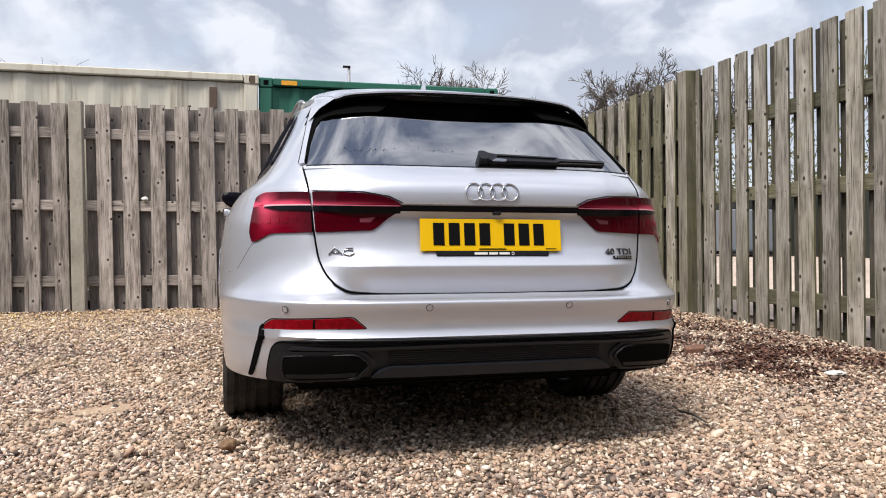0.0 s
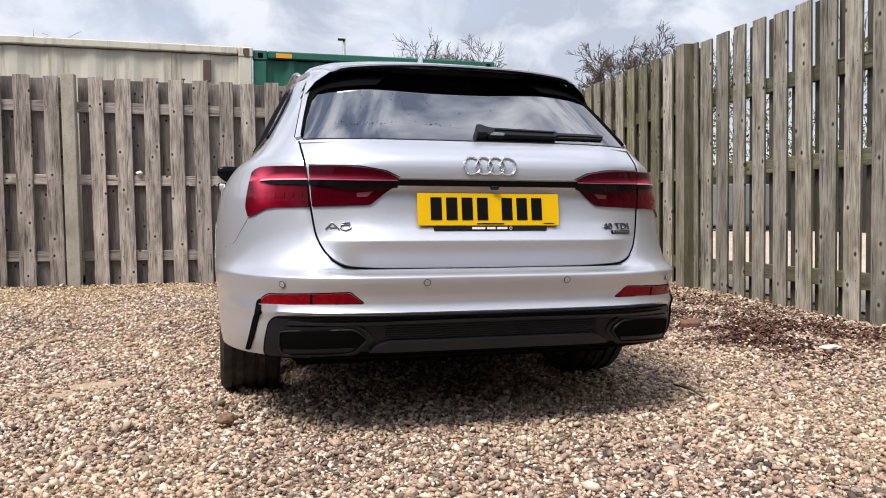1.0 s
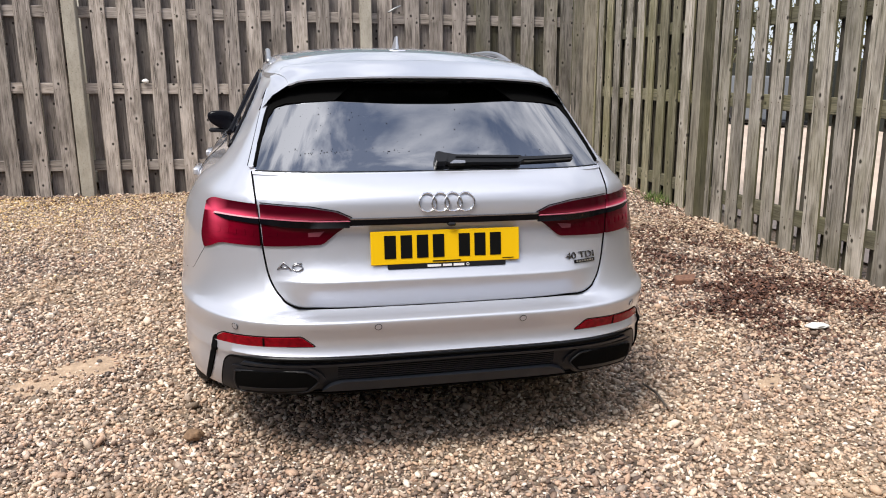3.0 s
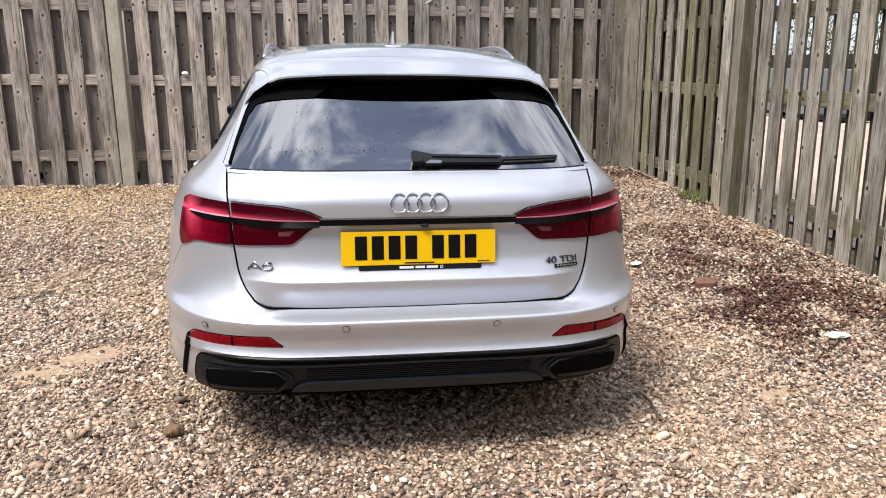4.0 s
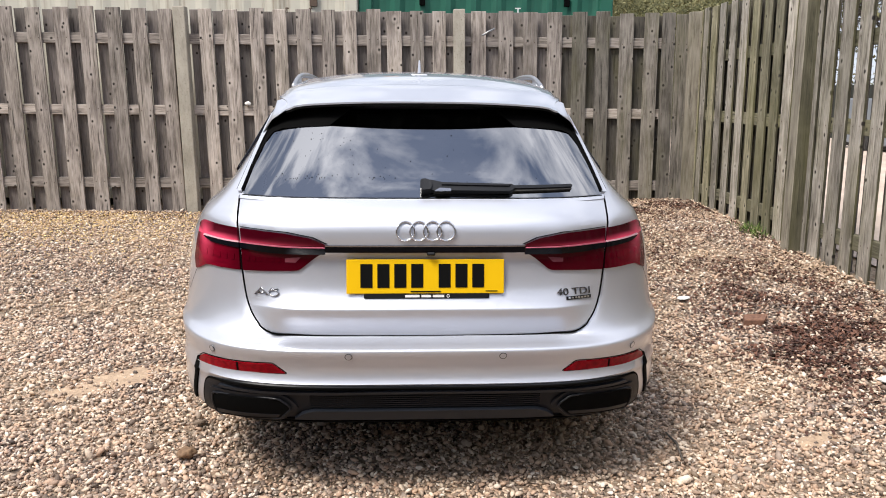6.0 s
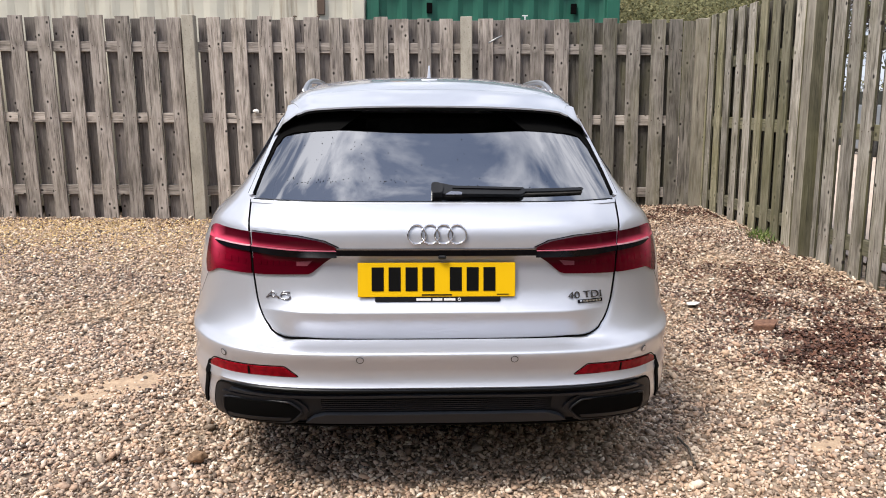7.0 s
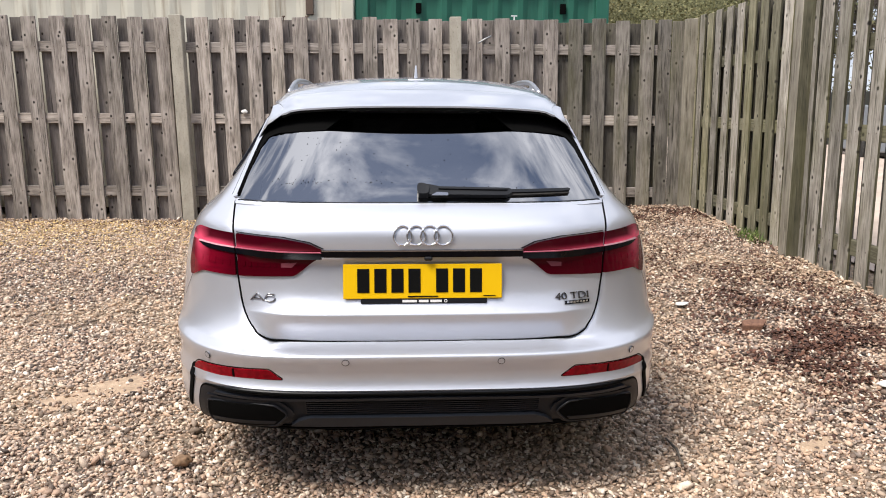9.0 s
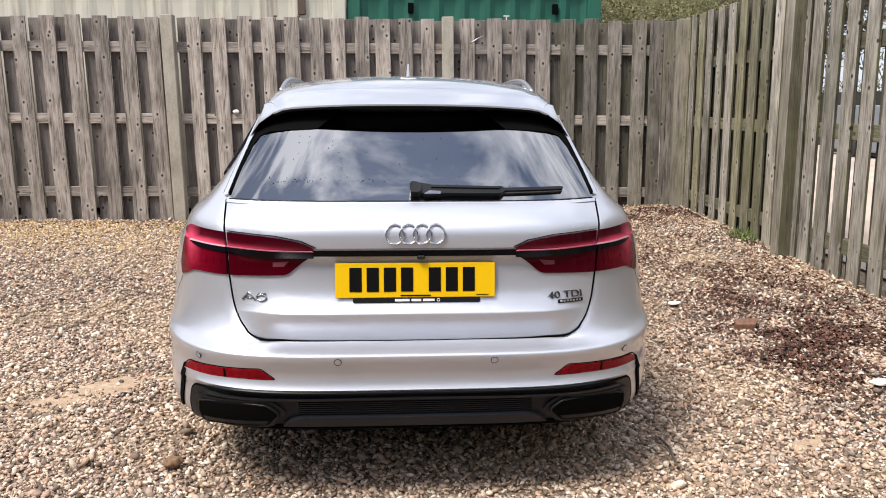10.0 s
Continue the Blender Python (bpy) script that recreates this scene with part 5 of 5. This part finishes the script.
def thicket(name, count, place, size, twigs, mat, seed, label, category):
    """Many small leaves and some twigs in one mesh."""
    rs = np.random.RandomState(seed)
    c = place(rs, count)
    u = rs.normal(size=(count, 3))
    u /= np.linalg.norm(u, axis=1)[:, None]
    w = np.cross(u, rs.normal(size=(count, 3)))
    w /= np.linalg.norm(w, axis=1)[:, None]
    s = size * rs.uniform(0.5, 1.4, (count, 1))
    quad = np.stack([c - u * s, c + w * s * 0.55, c + u * s, c - w * s * 0.55], 1).reshape(-1, 3)
    verts = [tuple(p) for p in quad]
    faces = [(4 * i, 4 * i + 1, 4 * i + 2, 4 * i + 3) for i in range(count)]
    tw = place(rs, twigs)
    for p in tw:
        d = Vector(rs.normal(size=3)) * 0.3 + Vector((0, 0, 0.55))
        tv, tf = tube([p, Vector(p) + d * 0.5 + Vector(rs.normal(size=3)) * 0.05, Vector(p) + d], [0.012, 0.009, 0.005], 3)
        o = len(verts)
        verts += tv
        faces += [tuple(o + k for k in q) for q in tf]
    ob = new(name, mesh_of(name, verts, faces, mat))
    tagged(ob, label, category, kind="stuff")
    return ob


def hedge_place(rs, n):
    y = rs.uniform(2.0, 20.0, n)
    top = 3.3 + 0.5 * np.sin(y * 1.7) + 0.35 * np.sin(y * 4.1 + 1)
    z = 0.4 + (top - 0.4) * rs.uniform(0, 1, n) ** 0.9
    x = 11.2 + 0.9 * rs.normal(size=n) * 0.6 + 0.12 * (y - 10)
    return np.stack([x, y, z], 1)


def woods_place(rs, n):
    x = rs.uniform(-2.0, 13.0, n)
    top = 4.25 + 0.2 * np.sin(x * 1.3) + 0.2 * np.sin(x * 3.7 + 2)
    z = 0.2 + (top - 0.2) * rs.uniform(0, 1, n) ** 0.8
    y = 23.0 + rs.normal(size=n) * 0.9
    return np.stack([x, y, z], 1)


thicket("hedge", 5200, hedge_place, 0.055, 900, M_HEDGE, 5, "thin brown-green hedge with bare twigs beyond the yard", "hedge")
thicket("woods", 60000, woods_place, 0.042, 300, M_WOODS, 9, "dull green treeline beyond the fence corner", "woods")


# a grassy bank behind the treeline
bx, by = [-4 + 0.275 * i for i in range(60)], [20.5 + 0.3 * i for i in range(22)]
verts = [(x, y, 5.1 * ss(20.5, 24.5, y) + 0.16 * noise.noise((x * 0.6, y * 0.6, 1.0)) + 0.05 * noise.noise((x * 3, y * 3, 4.0)) - 0.2) for y in by for x in bx]
faces = [(j * 60 + i, j * 60 + i + 1, j * 60 + i + 61, j * 60 + i + 60) for j in range(21) for i in range(59)]
M_BANK = material("rough_grass", (0.10, 0.10, 0.04), 0.95)
_k = Nodes(M_BANK)
_k.colour(_k.mix(0.5, _k.ramp(_k.noise(_k.mapped((1, 1, 1)), 1.8, 6, 0.7), (0.35, (0.05, 0.055, 0.02)), (0.65, (0.16, 0.155, 0.065))),
                 _k.ramp(_k.noise(_k.mapped((1, 1, 1)), 14.0, 4, 0.7), (0.35, (0.04, 0.045, 0.018)), (0.65, (0.20, 0.185, 0.085)))))
_k.bump(_k.noise(_k.mapped((1, 1, 1)), 9.0, 5, 0.7), 1.0, 0.15)
tagged(new("grass_bank", mesh_of("grass_bank", verts, faces, M_BANK, True)), "dull olive grass bank beyond the fence corner", "bank", kind="structure")


def along(angle, dist, x0=0.324, y0=0.021):
    return x0 + dist * math.sin(radians(angle)), y0 + dist * math.cos(radians(angle))


bare_tree(*along(14.2, 34.0), 9.3, 1.25, 3, "wide bare tree far behind the containers", 12, 4, 0.009)
bare_tree(*along(27.4, 24.0), 6.6, 1.1, 8, "dark bare tree behind the fence corner", 11, 4, 0.008)
bare_tree(*along(31.3, 25.0), 6.7, 1.0, 12, "low bare tree behind the fence", 7, 3, 0.008)
lx, ly = along(6.15, 30.0)
lamp = empty("street_lamp", pose(lx, ly, 0))
tagged(lamp, "grey street lamp with a flat head", "lamp")
M_GALV = material("galvanised_steel", (0.33, 0.34, 0.35), 0.5, 0.7)
v, f = tube([(0, 0, 0), (0, 0, 4), (0, 0, 7.45)], [0.09, 0.07, 0.05], 10)
part("pole", mesh_of("pole", v, f, M_GALV, True), lamp)
part("lamp_head", box_bm(-0.24, 0.05, -0.08, 0.08, 7.43, 7.50, 0.02, 2), lamp, "dark lamp head", M_GREY_PLASTIC)

# ---- the yard beyond the right fence ----
M_DARK_FENCE = material("dark_brown_green_panel", (0.022, 0.025, 0.021), 0.7)
M_GREY_PANEL = material("grey_panel", (0.20, 0.22, 0.25), 0.4)
M_TAN = material("tan_board", (0.62, 0.42, 0.18), 0.7)
bar = empty("panel_fence", pose(9.6, 3.0, 0))
tagged(bar, "dark brown-green panel fence across the yard", "fence")
for i in range(16):
    part("panel", box_bm(0.0, 0.05, i * 1.0 + 0.01, i * 1.0 + 0.985, 0.36, 1.62, 0.008), bar, "", M_DARK_FENCE)
# simple box on wheels, added in place of a grey-blue vehicle
trailer = empty("vehicle_stand_in", pose(8.3, 12.2, 0))
tagged(trailer, "small grey box on wheels standing in for a vehicle in the yard", "trailer")
part("body", box_bm(0, 0.9, 0, 1.6, 0.62, 1.36, 0.03, 2), trailer, "grey box", M_GREY_PANEL)
part("chassis", box_bm(0.05, 0.85, -0.4, 1.55, 0.56, 0.625, 0.01), trailer, "", M_GREY_PLASTIC)
for x in (-0.04, 0.86):
    v, f = lathe([(-0.05, 0.12), (-0.06, 0.2), (-0.05, 0.24), (0.05, 0.24), (0.06, 0.2), (0.05, 0.12), (-0.05, 0.12)], 28, 1)
    w = part("tyre", mesh_of("tyre", v, f, M_RUBBER), trailer)
    w.location = (x + 0.02, 0.8, 0.62)
for (y, z, hgt, wid, mat, nm, lab) in ((7.6, 0.62, 0.42, 0.35, M_TAN, "crate", "tan wooden crate on the panel fence line"), (9.0, 0.38, 0.62, 0.16, M_WHITE_PRINT, "board_sign", "narrow white board standing in the yard")):
    tagged(part(nm, box_bm(9.1, 9.4, y, y + wid, z if nm != "crate" else 0.40, z + hgt, 0.01), None, "", mat), lab, "crate" if nm == "crate" else "board")

# ---- small things in the yard ----
M_WHITE = material("dirty_white", (0.72, 0.71, 0.68), 0.7)
M_STONE = material("brown_stone", (0.30, 0.17, 0.09), 0.85)
_k = Nodes(M_STONE)
_k.colour(_k.ramp(_k.noise(_k.mapped((1, 1, 1)), 30.0, 6), (0.3, (0.13, 0.075, 0.045)), (0.7, (0.30, 0.19, 0.11))))
_k.bump(_k.noise(_k.mapped((1, 1, 1)), 60.0, 5), 0.5, 0.004)


def lump(name, x, y, z, sx, sy, sz, mat, seed, label, category, turn=0.0):
    bm = bmesh.new()
    bmesh.ops.create_icosphere(bm, subdivisions=3, radius=1)
    for v in bm.verts:
        n = 1 + 0.35 * noise.noise(v.co * 1.6 + Vector((seed, 0, 0))) + 0.12 * noise.noise(v.co * 5 + Vector((0, seed, 0)))
        v.co = Vector((v.co.x * sx, v.co.y * sy, v.co.z * sz)) * n
    ob = part(name, bm, None, label, mat, True)
    ob.matrix_world = pose(x, y, z, 0, 0, turn)
    tagged(ob, label, category)
    return ob


lump("stone", 0.205, 2.935, 0.026, 0.034, 0.028, 0.022, M_STONE, 2.0, "large brown stone lying on the gravel", "stone", 20)
M_BRICK = material("red_brown_brick", (0.15, 0.092, 0.066), 0.9)
_k = Nodes(M_BRICK)
_k.colour(_k.ramp(_k.noise(_k.mapped((1, 1, 1)), 45.0, 5, 0.65), (0.3, (0.10, 0.05, 0.035)), (0.7, (0.24, 0.125, 0.08))))
_k.bump(_k.noise(_k.mapped((1, 1, 1)), 90.0, 5), 0.6, 0.004)
bm = box_bm(-0.062, 0.062, -0.045, 0.045, -0.026, 0.026, 0.007, 2)
for v in bm.verts:
    v.co.x += 0.28 * v.co.z + 0.25 * v.co.y * (v.co.x > 0)
    v.co += Vector((0.006, 0.006, 0.005)) * noise.noise(v.co * 40)
brick = part("brick_piece", bm, None, "", M_BRICK)
brick.matrix_world = pose(3.09, 4.64, ground_z(3.09, 4.64) + 0.024, 8, -6, -20)
tagged(brick, "broken red-brown brick piece on the gravel", "brick")
lump("litter", 3.35, 3.655, ground_z(3.35, 3.65) + 0.028, 0.065, 0.04, 0.012, M_WHITE, 7.0, "crumpled white litter on the gravel", "litter", 10)
lump("litter", 2.84, 5.18, ground_z(2.84, 5.18) + 0.025, 0.055, 0.035, 0.008, M_WHITE, 9.0, "flat white scrap on the gravel", "litter", 25)
lump("white_scrap", -0.965, 9.332, 1.247, 0.034, 0.018, 0.024, M_WHITE, 11.0, "white scrap lodged on the fence rail", "scrap", 0)
v, f = tube([(2.105, 3.13, 0.020), (2.112, 3.01, 0.027), (2.095, 2.88, 0.022)], [0.004, 0.006, 0.004], 6)
tagged(new("stick", mesh_of("stick", v, f, M_BARK, True)), "thin dark stick lying on the gravel", "stick")

v, f = tube([(1.715, 9.300, 2.03), (1.735, 9.288, 2.037), (1.795, 9.290, 2.075), (1.865, 9.296, 2.108)], [0.010, 0.011, 0.010, 0.007], 8)
tagged(new("hook", mesh_of("hook", v, f, M_GALV, True)), "pale bent steel hook nailed to the fence", "hook")
for x in (-0.488, -0.223):
    bm = bmesh.new()
    bmesh.ops.create_cone(bm, cap_ends=True, segments=10, radius1=0.006, radius2=0.006, depth=0.05, matrix=Matrix.Translation((0, 0, 0.025)))
    bmesh.ops.create_cone(bm, cap_ends=True, segments=8, radius1=0.022, radius2=0.018, depth=0.014, matrix=Matrix.Translation((0, 0, 0.055)))
    ob = part("bolt", bm, None, "", M_RUST)
    ob.matrix_world = pose(x, 9.345, 2.255)
    tagged(ob, "rusty bolt standing on the fence top", "bolt")
verts, faces = [], []
rnd = random.Random(31)
for i in range(26):
    x = -5.2 + 3.5 * rnd.random()
    p = Vector((x, 9.86, 2.79))
    d = Vector((rnd.gauss(0, 0.06), rnd.gauss(0, 0.03), rnd.uniform(0.05, 0.13)))
    tv, tf = tube([p, p + d * 0.6, p + d + Vector((rnd.gauss(0, 0.03), 0, -0.01))], [0.003, 0.0025, 0.002], 3)
    o = len(verts)
    verts += tv
    faces += [tuple(o + k for k in q) for q in tf]
tagged(new("dry_weeds", mesh_of("dry_weeds", verts, faces, M_BARK)), "thin dry weeds along the cream container's roof edge", "weeds", kind="stuff")

rs = np.random.RandomState(4)
verts, faces = [], []
for i in range(150):
    x, y = 4.13 + rs.normal() * 0.045, 7.25 + rs.normal() * 0.16
    z = ground_z(x, y)
    lean = Vector((rs.normal() * 0.05, rs.normal() * 0.05, rs.uniform(0.03, 0.11)))
    w = Vector((rs.normal(), rs.normal(), 0)).normalized() * 0.004
    b = Vector((x, y, z))
    o = len(verts)
    verts += [b - w, b + w, b + lean * 0.6 + w * 0.7, b + lean * 0.6 - w * 0.7, b + lean * Vector((1, 1, 1)).length / 1.7]
    faces += [(o, o + 1, o + 2, o + 3), (o + 3, o + 2, o + 4)]
tagged(new("grass_tuft", mesh_of("grass_tuft", verts, faces, M_GRASS)), "tuft of green grass at the foot of the post", "grass", kind="stuff")

# dead leaves and dirt scattered on the stones near the right fence
M_LEAF = leaf_material("dead_leaves", (0.029, 0.0115, 0.008), (0.080, 0.031, 0.0195), (0.170, 0.079, 0.049))
count = 30000
pick = rs.uniform(size=count)
px, py = np.zeros(count), np.zeros(count)
heaps = ((0.26, 3.42, 4.20, 0.36, 0.36), (0.44, 3.45, 5.4, 0.34, 0.55), (0.56, 3.2, 7.2, 0.6, 0.9), (0.86, 3.15, 8.75, 0.62, 0.32))
low = 0.0
for high, cx, cy, wx, wy in heaps:
    here = (pick >= low) & (pick < high)
    px, py = np.where(here, cx + rs.normal(size=count) * wx, px), np.where(here, cy + rs.normal(size=count) * wy, py)
    low = high
along_back = pick >= low
px = np.where(along_back, rs.uniform(-4.6, 4.0, count), px)
py = np.where(along_back, 9.22 - np.abs(rs.normal(size=count)) * 0.30, py)
px, py = np.minimum(px, 4.15), np.minimum(py, 9.29)
verts, faces = [], []
for x, y in zip(px, py):
    if noise.noise((x * 2.4, y * 2.4, 5.0)) + 0.5 * noise.noise((x * 7.0, y * 7.0, 2.0)) < rs.uniform(-0.35, 0.25):
        continue                # they lie in clumps
    z = ground_z(x, y) + rs.uniform(0.006, 0.022)
    a, s = rs.uniform(0, 6.28), rs.uniform(0.007, 0.019)
    d, e = Vector((math.cos(a), math.sin(a), rs.normal() * 0.35)) * s, Vector((-math.sin(a), math.cos(a), rs.normal() * 0.35)) * s * 0.6
    c = Vector((x, y, z))
    o = len(verts)
    verts += [c - d, c + e + Vector((0, 0, s * 0.3)), c + d, c - e + Vector((0, 0, s * 0.3))]
    faces += [(o, o + 1, o + 2, o + 3)]
tagged(new("dead_leaves", mesh_of("dead_leaves", verts, faces, M_LEAF)), "brown dead leaves and dirt scattered on the gravel", "leaves", kind="stuff")


# pale dry litter over the gravel by the back fence
M_DRY = leaf_material("dry_litter", (0.34, 0.21, 0.07), (0.64, 0.44, 0.17), (0.80, 0.60, 0.30))
verts, faces = [], []
for i in range(15000):
    x, y = -2.7 + rs.normal() * 1.4, 9.2 - abs(rs.normal()) * 1.25
    if x > 0.0:
        continue
    c = Vector((x, y, ground_z(x, y) + rs.uniform(0.006, 0.022)))
    a, s = rs.uniform(0, 6.28), rs.uniform(0.006, 0.014)
    d, e = Vector((math.cos(a), math.sin(a), rs.normal() * 0.3)) * s, Vector((-math.sin(a), math.cos(a), rs.normal() * 0.3)) * s * 0.5
    o = len(verts)
    verts += [c - d, c + e, c + d, c - e]
    faces += [(o, o + 1, o + 2, o + 3)]
tagged(new("dry_litter", mesh_of("dry_litter", verts, faces, M_DRY)), "pale yellow dry leaf litter on the gravel", "leaves", kind="stuff")


# ---- gravel stones ----
def pebbles(name, x0, x1, y0, y1, per_m2, size, seed, fine):
    r = np.random.RandomState(seed)
    n = int((x1 - x0) * (y1 - y0) * per_m2)
    x, y = r.uniform(x0, x1, n), r.uniform(y0, y1, n)
    under_car = (np.abs(x - 1.1) < 0.75) & (y > 4.3) & (y < 7.0)
    in_sand = r.uniform(size=n) < 0.85 * sand_depth(x, y)
    wedge = (x > 0.75 - 0.63 * y) & (x < 1.25 + 0.95 * y)
    keep = wedge & ~(under_car | in_sand | (y > 9.38) | (x > 4.26))
    x, y = x[keep], y[keep]
    n = len(x)
    bm = bmesh.new()
    if fine:
        bmesh.ops.create_icosphere(bm, subdivisions=1, radius=1)
    else:
        for c in ((1, 0, 0), (-1, 0, 0), (0, 1, 0), (0, -1, 0), (0, 0, 1), (0, 0, -1)):
            bm.verts.new(c)
        bmesh.ops.convex_hull(bm, input=bm.verts[:])
    bm.verts.index_update()
    bm.verts.ensure_lookup_table()
    base = np.array([v.co[:] for v in bm.verts])
    tri = np.array([[v.index for v in f.verts] for f in bm.faces])
    bm.free()
    s = size * np.exp(r.normal(size=n) * 0.30)
    sc = np.stack([s * r.uniform(0.95, 1.5, n), s * r.uniform(0.6, 0.95, n), s * r.uniform(0.35, 0.65, n)], 1)
    p = base[None] * r.uniform(0.74, 1.20, (n, len(base)))[..., None] * sc[:, None]
    q = r.normal(size=(n, 4)) * (1, 0.28, 0.28, 1)
    q /= np.linalg.norm(q, axis=1)[:, None]
    w, a, b, c = q.T
    rot = np.stack([1 - 2 * (b * b + c * c), 2 * (a * b - c * w), 2 * (a * c + b * w), 2 * (a * b + c * w), 1 - 2 * (a * a + c * c), 2 * (b * c - a * w),
                    2 * (a * c - b * w), 2 * (b * c + a * w), 1 - 2 * (a * a + b * b)], 1).reshape(n, 3, 3)
    p = np.einsum("nij,nkj->nki", rot, p)
    z = np.array([ground_z(u, t) for u, t in zip(x, y)]) + sc[:, 2] * r.uniform(-0.5, 1.9, n)
    p += np.stack([x, y, z], 1)[:, None]
    f = tri[None] + (np.arange(n) * len(base))[:, None, None]
    me = bpy.data.meshes.new(name)
    me.vertices.add(n * len(base))
    me.vertices.foreach_set("co", p.astype(np.float32).ravel())
    k = n * len(tri)
    me.loops.add(k * 3)
    me.loops.foreach_set("vertex_index", f.astype(np.int32).ravel())
    me.polygons.add(k)
    me.polygons.foreach_set("loop_start", np.arange(k, dtype=np.int32) * 3)
    me.update(calc_edges=True)
    me.materials.append(M_PEBBLE)
    me.shade_smooth()
    return tagged(new(name, me), "loose tan, brown and grey gravel stones", "gravel", kind="stuff")


pebbles("gravel", -1.0, 4.1, 1.7, 3.2, 6400, 0.0083, 1, True)
pebbles("gravel", -2.2, 4.3, 3.2, 4.8, 5200, 0.0088, 3, True)
pebbles("gravel", -5.2, 4.3, 4.8, 9.4, 2600, 0.0114, 2, False)
